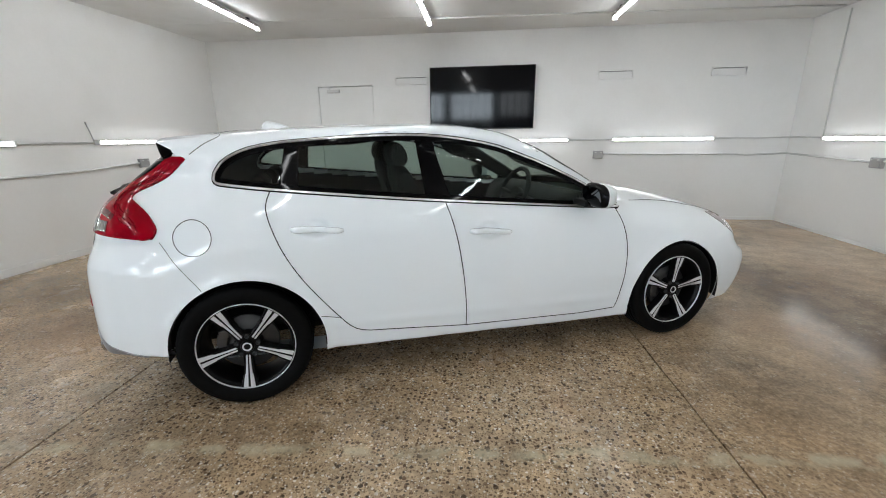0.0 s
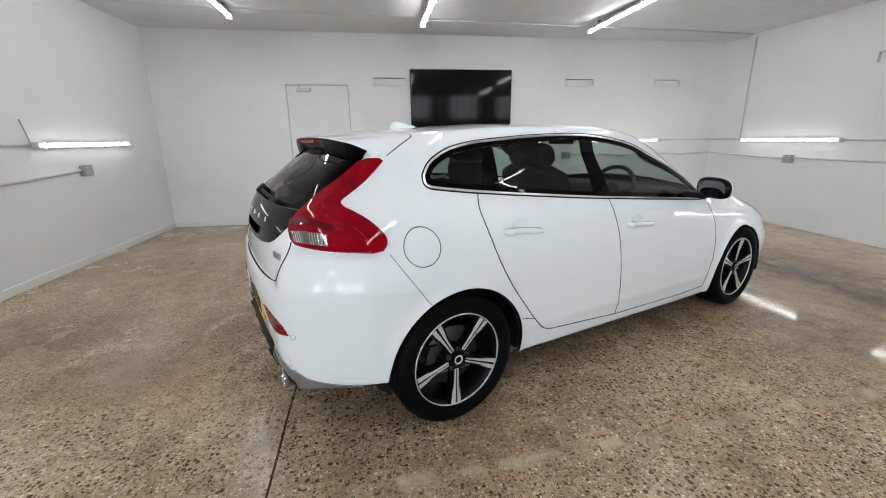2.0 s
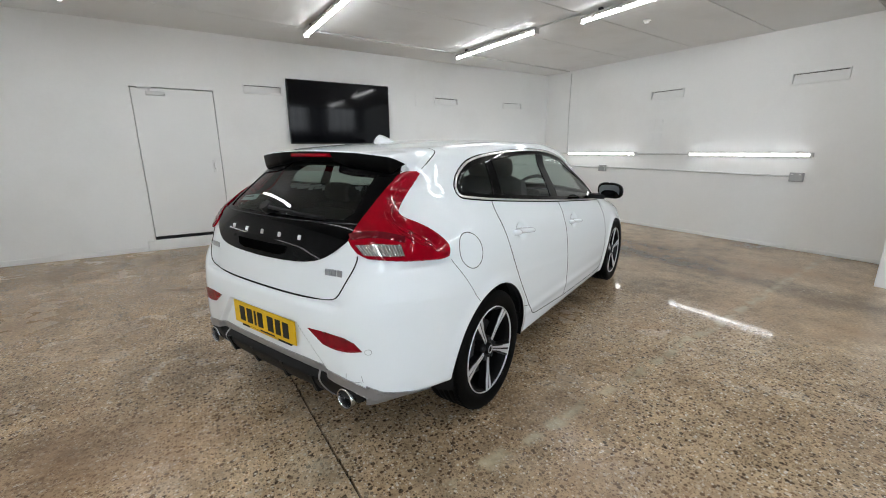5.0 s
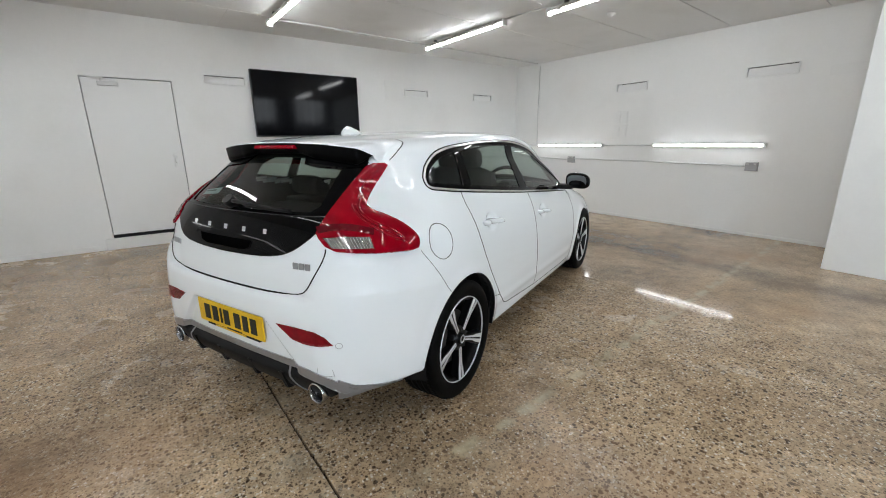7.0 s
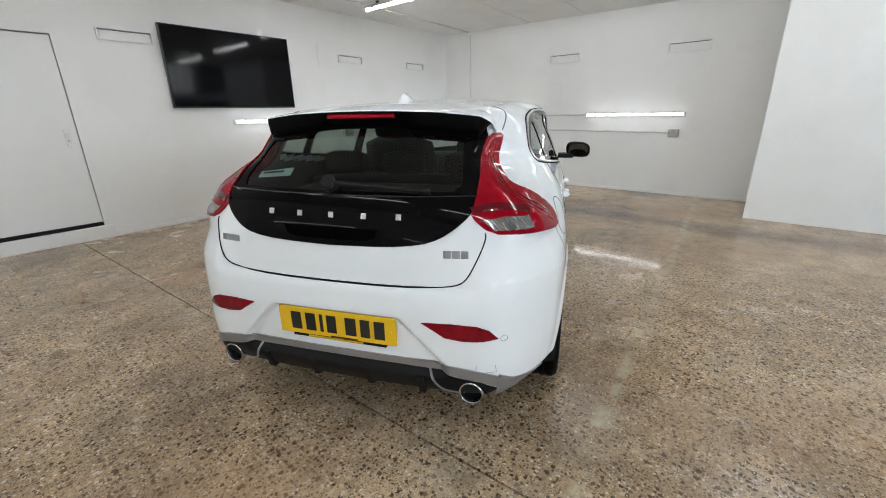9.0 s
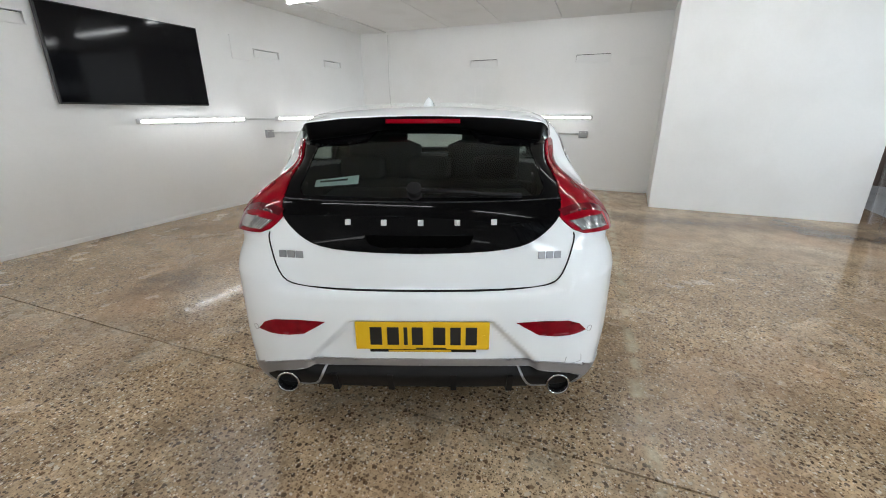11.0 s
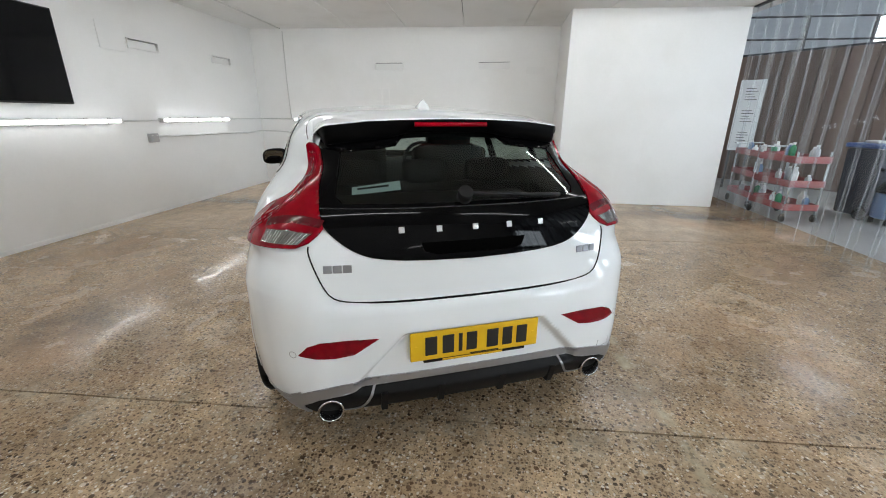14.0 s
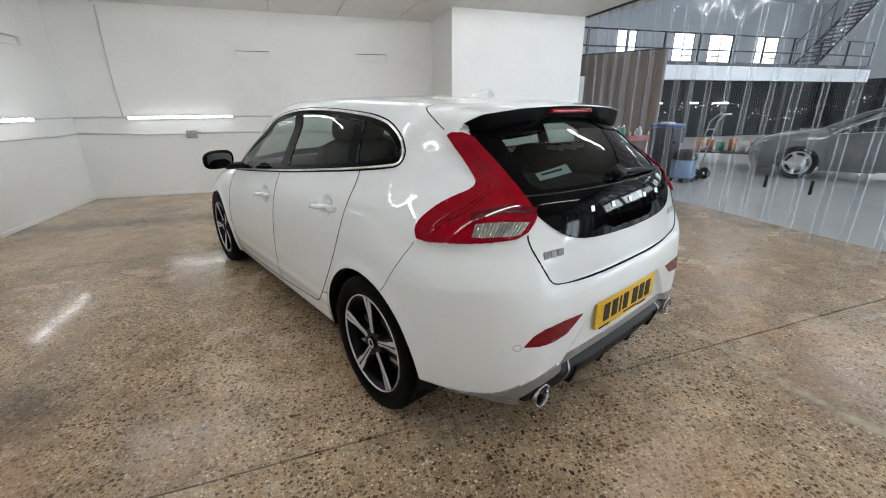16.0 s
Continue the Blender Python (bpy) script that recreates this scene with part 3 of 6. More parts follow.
def conduit(pts, r=0.011, label=CON):
    return solid("conduit", tube(pts, r, 8), M_CONDUIT, label, "conduit")


yv, xv = Y1 - 0.014, X1 - 0.014
conduit([(0.99, yv, 1.28), (1.66, yv, 1.28)])
conduit([(3.18, yv, 1.285), (3.5, yv, 1.29), (3.9, yv, 1.285), (xv - 0.01, yv, 1.29), (xv, yv - 0.01, 1.29), (xv, 6.36, 1.285)])
conduit([(xv, 4.78, 1.275), (xv, 3.83, 1.275)])
conduit([(1.50, yv, 1.06), (2.4, yv, 1.05), (3.4, yv, 1.045), (3.7, yv, 1.03), (xv - 0.01, yv, 1.05), (xv, yv - 0.01, 1.05), (xv, 5.50, 1.0)], 0.013)
conduit([(xv, 5.42, 1.02), (xv, 3.9, 1.01), (xv, 2.45, 0.99)], 0.013)
conduit([(xv, 6.40, 1.29), (xv, 6.42, 2.0), (xv, 6.41, 2.87)], 0.009)
conduit([(X0 + 0.014, 4.66, 1.335), (X0 + 0.014, 2.5, 1.33), (X0 + 0.014, YC + 0.1, 1.33)])
conduit([(X0 + 0.014, 5.25, 1.05), (X0 + 0.014, 4.4, 1.0), (X0 + 0.014, YC + 0.1, 0.96)], 0.013)
solid("loose_cable", tube([(X0 + 0.012, 4.66, 1.36), (X0 + 0.018, 4.63, 1.46), (X0 + 0.012, 4.60, 1.58)], 0.006), M_SOCKET, "short loose grey cable above a wall light", "cable")
solid("conduit", tube([(-1.12, 6.19, 2.93), (0.2, 6.24, 2.925), (1.35, 6.29, 2.92), (3.0, 6.36, 2.915), (4.2, 6.42, 2.905)], 0.012), M_CONDUIT, "thin conduit along the ceiling between the lights", "conduit")
solid("conduit", tube([(1.42, 4.48, 2.905), (1.47, 3.82, 2.90)], 0.011), M_CONDUIT, "thin conduit along the ceiling between the lights", "conduit")


def socket(m):
    s = thing("socket_box", m, "grey metal socket box on the wall", "socket", "wall sockets")
    part("back_box", box((-0.075, -0.045, -0.06), (0.075, -0.001, 0.06), 0.004), M_SOCKET, s)
    part("face_plate", box((-0.07, -0.053, -0.055), (0.07, -0.045, 0.055), 0.003), M_SOCKET, s)
    for x in (-0.055, 0.03):
        part("switch", box((x, -0.06, 0.028), (x + 0.025, -0.053, 0.042), 0.002), M_CONDUIT, s)
    return s


socket(pose(1.47, Y1, 1.045))
socket(pose(X1, 5.47, 1.0, 0, 0, -90))
socket(pose(X1, 2.40, 0.985, 0, 0, -90))
socket(pose(X0, 5.32, 1.045, 0, 0, 90))
det = thing("smoke_detector", pose(2.35, 3.55, ceiling_z(2.35, 3.55)), "small round white detector under the ceiling", "detector")
part("base", add_lathe(bmesh.new(), [(0.001, 0.0), (0.05, 0.0), (0.05, -0.018), (0.001, -0.018)], 24, "z"), M_TRIM, det)
part("dome", add_lathe(bmesh.new(), [(0.034, -0.018), (0.03, -0.036), (0.015, -0.044), (0.001, -0.045)], 24, "z"), M_TRIM, det)

# ---- the car ----
# Local axes: x ahead from the rear axle, y to the left, z up from the ground.


def smooth_table(pts):
    """A monotone-safe cubic through the points (x, value)."""
    px, py = np.array([p[0] for p in pts], float), np.array([p[1] for p in pts], float)
    d = np.diff(py) / np.diff(px)
    m = np.zeros(len(px))
    m[0], m[-1] = d[0], d[-1]
    for i in range(1, len(px) - 1):
        if d[i - 1] * d[i] > 0:
            w1, w2 = 2 * (px[i + 1] - px[i]) + (px[i] - px[i - 1]), (px[i + 1] - px[i]) + 2 * (px[i] - px[i - 1])
            m[i] = (w1 + w2) / (w1 / d[i - 1] + w2 / d[i])

    def f(x):
        x = np.clip(np.asarray(x, float), px[0], px[-1])
        i = np.clip(np.searchsorted(px, x) - 1, 0, len(px) - 2)
        h = px[i + 1] - px[i]
        t = (x - px[i]) / h
        return (py[i] * (1 + 2 * t) * (1 - t) ** 2 + m[i] * h * t * (1 - t) ** 2 + py[i + 1] * t * t * (3 - 2 * t) + m[i + 1] * h * t * t * (t - 1))
    return f


def step(x, a, b):
    t = np.clip((x - a) / (b - a), 0, 1)
    return t * t * (3 - 2 * t)


def smax(a, b, k):
    h = np.maximum(k - np.abs(a - b), 0) / k
    return np.maximum(a, b) + h * h * k * 0.25


f_wide = smooth_table([(-0.9, 0.52), (-0.8, 0.60), (-0.7, 0.70), (-0.6, 0.768), (-0.5, 0.822), (-0.4, 0.860), (-0.3, 0.877), (-0.2, 0.885), (0, 0.89), (0.35, 0.886), (1.2, 0.884), (2.2, 0.884), (2.68, 0.888), (3.0, 0.872), (3.3, 0.815), (3.6, 0.70)])
f_belt = smooth_table([(-0.8, 0.40), (-0.55, 0.475), (-0.4, 0.53), (-0.216, 0.622), (-0.06, 0.712), (0.19, 0.752), (0.6, 0.785), (1.1, 0.805), (1.8, 0.80), (2.2, 0.785), (2.6, 0.75), (3.6, 0.6)])
f_frac = smooth_table([(-0.42, 1.0), (-0.30, 0.93), (-0.2, 0.80), (-0.12, 0.60), (-0.05, 0.29), (0.0, 0.0), (0.06, -0.4), (0.2, -1.4)])
f_low = smooth_table([(0.10, 0.085), (0.16, 0.058), (0.25, 0.028), (0.35, 0.012), (0.5, 0.0), (0.6, 0.0)])
f_top = smooth_table([(-0.9, 1.30), (-0.52, 1.354), (-0.2, 1.393), (0.2, 1.420), (0.65, 1.441), (1.1, 1.445), (1.45, 1.418), (1.7, 1.345), (1.95, 1.225), (2.2, 1.085), (2.36, 1.0), (2.46, 0.978), (2.8, 0.94), (3.1, 0.875), (3.35, 0.795), (3.5, 0.71), (3.6, 0.55)])
f_crown = smooth_table([(-0.6, 0.10), (1.2, 0.09), (1.7, 0.13), (2.3, 0.16), (2.6, 0.10), (3.6, 0.16)])
f_rear = smooth_table([(0.2, -0.66), (0.26, -0.71), (0.30, -0.742), (0.36, -0.765), (0.42, -0.768), (0.5, -0.772), (0.62, -0.775), (0.70, -0.768), (0.728, -0.757), (0.745, -0.738), (0.80, -0.736), (0.88, -0.732), (0.95, -0.720), (1.0, -0.705), (1.055, -0.675), (1.09, -0.638), (1.2, -0.515), (1.29, -0.398), (1.4, -0.25)])
f_rear_corner = smooth_table([(0.2, -0.66), (0.26, -0.71), (0.30, -0.742), (0.36, -0.765), (0.42, -0.772), (0.5, -0.776), (0.62, -0.774), (0.70, -0.766), (0.80, -0.750), (0.88, -0.734), (0.95, -0.720), (1.0, -0.705), (1.055, -0.675), (1.09, -0.638), (1.2, -0.515), (1.29, -0.398), (1.4, -0.25)])
f_bow = smooth_table([(0.2, 0.022), (0.7, 0.026), (1.0, 0.07), (1.28, 0.12), (1.4, 0.12)])
f_nose = smooth_table([(0.1, 3.42), (0.2, 3.485), (0.33, 3.55), (0.44, 3.575), (0.505, 3.572), (0.545, 3.54), (0.60, 3.522), (0.68, 3.505), (0.76, 3.465), (0.9, 3.40)])
f_under = smooth_table([(-0.8, 0.275), (-0.4, 0.262), (0.3, 0.236), (1.2, 0.20), (2.35, 0.16), (3.6, 0.16)])
f_blade = smooth_table([(0, 0.433), (0.26, 0.432), (0.45, 0.431), (0.56, 0.422), (0.62, 0.41), (0.66, 0.39), (0.70, 0.36)])
HANDLES = [(0.395, 0.897), (1.335, 0.822)]


def belt_z(x):
    return 1.122 - 0.1 * np.asarray(x)


# how deep the body draws in below the tail lamps
TUCK = {"depth": 0.022}


def tuck(x, z):
    d = z - 0.872
    return TUCK["depth"] * np.exp(-(d / np.where(d > 0, 0.045, 0.062)) ** 2) * step(x, -0.10, -0.42)


def half_width(x, z):
    s = z - belt_z(x)
    wide, belt = f_wide(x), f_belt(x)
    up = np.maximum(s, 0)
    w = smax(belt + f_frac(np.minimum(s, 0.2)) * (wide - belt), belt - 0.36 * np.maximum(s, -0.08) - 0.35 * up * up, 0.02 + 0.06 * step(x, 0.15, -0.15))
    w = w - f_low(z) - tuck(x, z)
    # soft crease above the sill and grips behind the door handles
    w = w + 0.006 * np.exp(-((z - (0.40 - 0.03 * x)) / 0.03) ** 2) * step(x, 0.35, 0.5) * step(x, 2.3, 2.1)
    # flared arch lips
    for ax, az, r in ((0.02, 0.313, 0.375), (2.70, 0.29, 0.372)):
        d = np.hypot(x - ax, z - az) - r
        w = w + 0.010 * np.exp(-(d / 0.035) ** 2)
    for hx, hz in HANDLES:
        w = w - 0.021 * np.exp(-(((x - hx + 0.005) / 0.060) ** 2 + ((z - hz - 0.017) / 0.042) ** 2) ** 2)
    return w


def rear_x(y, z):
    a = np.abs(y)
    k = step(a, 0.46, 0.60)
    r = f_rear(z) * (1 - k) + f_rear_corner(z) * k + f_bow(z) * (a / 0.55) ** 2.5 + 0.35 * tuck(-0.5, z) * step(a, 0.54, 0.64)
    # recess round the plate
    half = 0.300 + np.clip((0.61 - z) / 0.16, 0, 1.2) * 0.15
    rec = step(half - a, 0.0, 0.045) * step(z, 0.622, 0.602) * step(z, 0.36, 0.40)
    return r + 0.024 * rec


def body_f(x, y, z):
    a = np.abs(y)
    f = smax(a - half_width(x, z), (z - (f_top(x) - f_crown(x) * a * a)), 0.11)
    f = smax(f, (rear_x(y, z) - x) * 0.9, 0.10 - 0.06 * step(z, 1.0, 1.25) - 0.02 * step(z, 0.6, 0.4))
    f = smax(f, (x - (f_nose(z) - (0.22 - 0.09 * step(z, 0.62, 0.45)) * (a / 0.8) ** 2.5)), 0.10)
    # the bumper ends higher behind the rear wheels than in the middle
    under = f_under(x) + 0.045 * step(a, 0.60, 0.76) * step(x, -0.15, -0.35)
    return smax(f, under - z, 0.03)


def root(fun, lo, hi, shape):
    """The outermost crossing between lo (inside) and hi (outside), by halving."""
    lo, hi = np.full(shape, lo, float), np.full(shape, hi, float)
    ok = fun(lo) < 0
    for _ in range(24):
        mid = (lo + hi) / 2
        inside = fun(mid) < 0
        lo, hi = np.where(inside, mid, lo), np.where(inside, hi, mid)
    return lo, ok


def body_normal(p):
    e = 0.002
    g = np.stack([body_f(p[..., 0] + e * i, p[..., 1] + e * j, p[..., 2] + e * k) - body_f(p[..., 0] - e * i, p[..., 1] - e * j, p[..., 2] - e * k)
                  for i, j, k in ((1, 0, 0), (0, 1, 0), (0, 0, 1))], -1)
    return g / np.maximum(np.linalg.norm(g, axis=-1, keepdims=True), 1e-9)


def on_body(kind, u, v):
    """Points on the body for coordinates of one projection: right/left (x, z), rear/front (y, z), top (x, y)."""
    u, v = np.asarray(u, float), np.asarray(v, float)
    if kind in ("right", "left"):
        s = -1 if kind == "right" else 1
        y, ok = root(lambda t: body_f(u, s * t, v), 0.0, 1.1, u.shape)
        p = np.stack([u, s * y, v], -1)
    elif kind in ("corner_right", "corner_left"):
        s = -1 if kind == "corner_right" else 1
        k, ok = root(lambda t: body_f(0.8 * u - 0.6 * t, s * (0.6 * u + 0.8 * t), v), 0.25, 1.3, u.shape)
        p = np.stack([0.8 * u - 0.6 * k, s * (0.6 * u + 0.8 * k), v], -1)
    elif kind == "rear":
        x, ok = root(lambda t: body_f(-t, u, v), -1.4, 1.0, u.shape)
        p = np.stack([-x, u, v], -1)
    elif kind == "front":
        x, ok = root(lambda t: body_f(t, u, v), 1.4, 3.8, u.shape)
        p = np.stack([x, u, v], -1)
    else:
        z, ok = root(lambda t: body_f(u, v, t), 0.5, 1.6, u.shape)
        p = np.stack([u, v, z], -1)
    return p, ok


def inside(poly, u, v):
    """Even-odd test, for arrays."""
    u, v = np.asarray(u), np.asarray(v)
    r = np.zeros(u.shape, bool)
    n = len(poly)
    for i in range(n):
        (a, b), (c, d) = poly[i], poly[(i + 1) % n]
        if b != d:
            r ^= ((b > v) != (d > v)) & (u < (c - a) * (v - b) / (d - b) + a)
    return r


def resample(poly, h, closed=True):
    out = []
    n = len(poly)
    for i in range(n if closed else n - 1):
        a, b = np.array(poly[i], float), np.array(poly[(i + 1) % n], float)
        k = max(1, int(np.ceil(np.linalg.norm(b - a) / h)))
        out += [tuple(a + (b - a) * j / k) for j in range(k)]
    return out if closed else out + [tuple(poly[-1])]


def rounded(poly, times=2, closed=True):
    """Corner cutting, to soften an outline."""
    for _ in range(times):
        n, q = len(poly), []
        for i in range(n if closed else n - 1):
            a, b = np.array(poly[i], float), np.array(poly[(i + 1) % n], float)
            q += [tuple(a * 0.75 + b * 0.25), tuple(a * 0.25 + b * 0.75)]
        poly = q if closed else [tuple(poly[0])] + q + [tuple(poly[-1])]
    return poly


def area(poly):
    return 0.5 * sum(a[0] * b[1] - b[0] * a[1] for a, b in zip(poly, poly[1:] + poly[:1]))


def inset(poly, d):
    """The outline moved inwards by d."""
    s = 1 if area(poly) > 0 else -1
    n, out = len(poly), []
    for i in range(n):
        p, a, b = np.array(poly[i]), np.array(poly[i - 1]), np.array(poly[(i + 1) % n])
        t = b - a
        t = t / max(np.linalg.norm(t), 1e-9)
        out.append(tuple(p + d * s * np.array([-t[1], t[0]])))
    return out


def clip_half(poly, a, b):
    """Keeps what lies to the left of the line from a to b."""
    side = lambda p: (b[0] - a[0]) * (p[1] - a[1]) - (b[1] - a[1]) * (p[0] - a[0])
    out = []
    for i in range(len(poly)):
        p, q = poly[i], poly[(i + 1) % len(poly)]
        sp, sq = side(p), side(q)
        if sp >= 0:
            out.append(p)
        if sp * sq < 0:
            t = sp / (sp - sq)
            out.append((p[0] + t * (q[0] - p[0]), p[1] + t * (q[1] - p[1])))
    return out


def mesh_of(name, pts, faces, normals, mat):
    P, N = np.asarray(pts), np.asarray(normals)
    turned, loops = [], []
    for f in faces:
        g = np.cross(P[f[1]] - P[f[0]], P[f[2]] - P[f[0]])
        if len(f) > 3:
            g = g + np.cross(P[f[2]] - P[f[0]], P[f[3]] - P[f[0]])
        size = math.sqrt(g @ g)
        d = g @ (N[f[0]] + N[f[2]]) / 2
        f = list(f) if d >= 0 else list(f)[::-1]
        turned.append(f)
        flat = abs(d) < 0.3 * size
        loops += [(0.0, 0.0, 0.0) if flat else tuple(N[k]) for k in f]
    me = bpy.data.meshes.new(name)
    me.from_pydata([tuple(p) for p in P], [], turned)
    me.polygons.foreach_set("use_smooth", [True] * len(me.polygons))
    me.materials.append(mat)
    if len(me.polygons):
        me.normals_split_custom_set(loops)
    return me


def patch(name, kind, poly, mat, lift=0.003, h=0.02, skirt=0.006, keep=None):
    """A sheet cut to an outline, lying on the body and lifted off it, with its edges turned down."""
    us, vs = [p[0] for p in poly], [p[1] for p in poly]
    verts, index, faces = [], {}, []

    def vid(p):
        k = (round(p[0], 5), round(p[1], 5))
        if k not in index:
            index[k] = len(verts)
            verts.append(k)
        return index[k]

    nu, nv = int(np.ceil((max(us) - min(us)) / h)), int(np.ceil((max(vs) - min(vs)) / h))
    for i in range(nu):
        strip = clip_half(clip_half(poly, (min(us) + i * h, 10), (min(us) + i * h, -10)), (min(us) + (i + 1) * h, -10), (min(us) + (i + 1) * h, 10))
        if len(strip) < 3:
            continue
        for j in range(nv):
            cell = clip_half(clip_half(strip, (-10, min(vs) + j * h), (10, min(vs) + j * h)), (10, min(vs) + (j + 1) * h), (-10, min(vs) + (j + 1) * h))
            ids = []
            for p in cell:
                k = vid(p)
                if not ids or (k != ids[-1] and k != ids[0]):
                    ids.append(k)
            # drop the spurs that clipping a hollow outline leaves
            again = True
            while again and len(ids) >= 3:
                again = False
                for q in range(len(ids)):
                    a, o, b = verts[ids[q - 1]], verts[ids[q]], verts[ids[(q + 1) % len(ids)]]
                    d1, d2 = (o[0] - a[0], o[1] - a[1]), (b[0] - o[0], b[1] - o[1])
                    if ids[q - 1] == ids[(q + 1) % len(ids)] or ids[q - 1] == ids[q] or (abs(d1[0] * d2[1] - d1[1] * d2[0]) < 1e-9 and d1[0] * d2[0] + d1[1] * d2[1] < 0):
                        del ids[q]
                        again = True
                        break
            if len(set(ids)) < len(ids):
                continue
            if len(ids) >= 3 and abs(area([verts[k] for k in ids])) > 1e-8:
                faces.append(ids)
    uv = np.array(verts)
    p, ok = on_body(kind, uv[:, 0], uv[:, 1])
    n = body_normal(p)
    good = ok if keep is None else ok & keep(p, n)
    flip = kind in ("left", "rear")
    faces = [f[::-1] if flip else f for f in faces if all(good[k] for k in f)]
    pts, nor = list(p + n * lift), list(n)
    if skirt:
        edge = {}
        for f in faces:
            for a, b in zip(f, f[1:] + f[:1]):
                edge[(a, b)] = edge.get((a, b), 0) + 1
        low = {}
        for a, b in list(edge):
            if (b, a) not in edge:
                for k in (a, b):
                    if k not in low:
                        low[k] = len(pts)
                        pts.append(p[k] + n[k] * (lift - skirt))
                        nor.append(n[k])
                faces.append([b, a, low[a], low[b]])
    used = sorted({k for f in faces for k in f})
    remap = {k: i for i, k in enumerate(used)}
    return mesh_of(name, [pts[k] for k in used], [[remap[k] for k in f] for f in faces], [nor[k] for k in used], mat)


def band(name, kind, line, width, mat, lift=0.002, closed=False, depth=0.005, h=0.012):
    """A strip of some width along a line drawn on the body, with its edges turned down."""
    pts = resample(line, h, closed)
    n, m = len(pts), max(1, int(np.ceil(width / 0.008)))
    side = []
    for i in range(n):
        t = np.array(pts[(i + 1) % n if closed else min(i + 1, n - 1)]) - np.array(pts[i - 1 if closed else max(i - 1, 0)])
        side.append(np.array([-t[1], t[0]]) / max(np.linalg.norm(t), 1e-9) * width)
    rows = [np.array([np.array(p) + q * (0.5 - r / m) for p, q in zip(pts, side)]) for r in range(m + 1)]
    on = [on_body(kind, r[:, 0], r[:, 1]) for r in rows]
    nor = [body_normal(p) for p, _ in on]
    pm = [on[0][0] + nor[0] * (lift - depth)] + [p + k * lift for (p, _), k in zip(on, nor)] + [on[-1][0] + nor[-1] * (lift - depth)]
    nm = [nor[0]] + nor + [nor[-1]]
    good = np.all([g for _, g in on], axis=0)
    faces = []
    for i in range(n if closed else n - 1):
        j = (i + 1) % n
        if good[i] and good[j]:
            for r in range(m + 2):
                faces.append([r * n + i, r * n + j, (r + 1) * n + j, (r + 1) * n + i])
    return mesh_of(name, np.concatenate(pm), faces, np.concatenate(nm), mat)


# outlines, side view (x, z)
DLO = [(-0.076, 1.170), (-0.070, 1.20), (-0.028, 1.256), (0.068, 1.305), (0.18, 1.329), (0.30, 1.343), (0.65, 1.366), (0.93, 1.371), (1.16, 1.354), (1.40, 1.313),
       (1.55, 1.264), (1.731, 1.197), (2.0, 1.070), (2.17, 0.972), (2.262, 0.914), (2.235, 0.902), (1.85, 0.936), (1.09, 1.006), (0.81, 1.033), (0.186, 1.10), (-0.03, 1.130), (-0.058, 1.137), (-0.074, 1.150)]
DLO = resample(rounded(DLO, 1), 0.02)
DOOR_R = [(0.186, 1.10), (0.165, 1.05), (0.162, 1.01), (0.178, 0.94), (0.222, 0.81), (0.29, 0.68), (0.365, 0.57), (0.48, 0.42), (0.54, 0.355), (0.60, 0.327), (0.72, 0.317), (1.19, 0.272), (1.185, 0.42),
          (1.168, 0.60), (1.142, 0.78), (1.11, 0.92), (1.085, 1.0), (1.05, 1.38), (0.35, 1.40)]
DOOR_F = [(1.085, 1.0), (1.11, 0.92), (1.142, 0.78), (1.168, 0.60), (1.185, 0.42), (1.19, 0.272), (2.225, 0.23), (2.24, 0.30), (2.262, 0.45), (2.275, 0.60), (2.27, 0.72), (2.25, 0.83), (2.215, 0.905), (1.4, 1.40), (1.05, 1.38)]
ARCHES = [(0.02, 0.313, 0.375), (2.70, 0.29, 0.372)]
# tail lamp outline in space (x, |y|, z), seen across the corner as (0.8 x + 0.6 |y|, z)
LAMP = [(-0.204, 0.577, 1.267), (-0.245, 0.574, 1.225), (-0.318, 0.569, 1.157), (-0.39, 0.598, 1.122), (-0.432, 0.626, 1.105), (-0.447, 0.645, 1.092), (-0.440, 0.672, 1.076), (-0.41, 0.702, 1.06), (-0.365, 0.748, 1.028),
        (-0.33, 0.785, 0.99), (-0.312, 0.811, 0.957), (-0.318, 0.824, 0.93), (-0.345, 0.832, 0.903), (-0.483, 0.788, 0.917), (-0.594, 0.696, 0.928), (-0.643, 0.602, 0.937), (-0.642, 0.531, 0.995), (-0.625, 0.534, 1.02),
        (-0.593, 0.543, 1.06), (-0.50, 0.538, 1.128), (-0.375, 0.520, 1.208), (-0.296, 0.530, 1.268)]
LAMP = [(0.8 * x + 0.6 * y, z) for x, y, z in LAMP]
LENS = [(0.8 * x + 0.6 * y, z) for x, y, z in ((-0.632, 0.562, 0.984), (-0.59, 0.645, 0.991), (-0.53, 0.724, 0.984), (-0.535, 0.748, 0.938), (-0.635, 0.615, 0.944))]
# outlines, rear view (half, y and z)
HATCH = [(0, 0.735), (0.28, 0.736), (0.43, 0.741), (0.49, 0.75), (0.528, 0.770), (0.553, 0.81), (0.584, 0.885), (0.594, 0.925), (0.590, 0.942), (0.531, 0.998), (0.543, 1.06), (0.538, 1.128), (0.52, 1.208), (0.51, 1.285)]
PANEL = [(0, 0.880), (0.23, 0.885), (0.36, 0.897), (0.43, 0.919), (0.487, 0.957), (0.53, 0.997), (0.545, 1.03), (0.547, 1.062)]
mirror_y = lambda pts: [(-a, b) for a, b in pts]
whole = lambda half: half + mirror_y(half)[::-1]


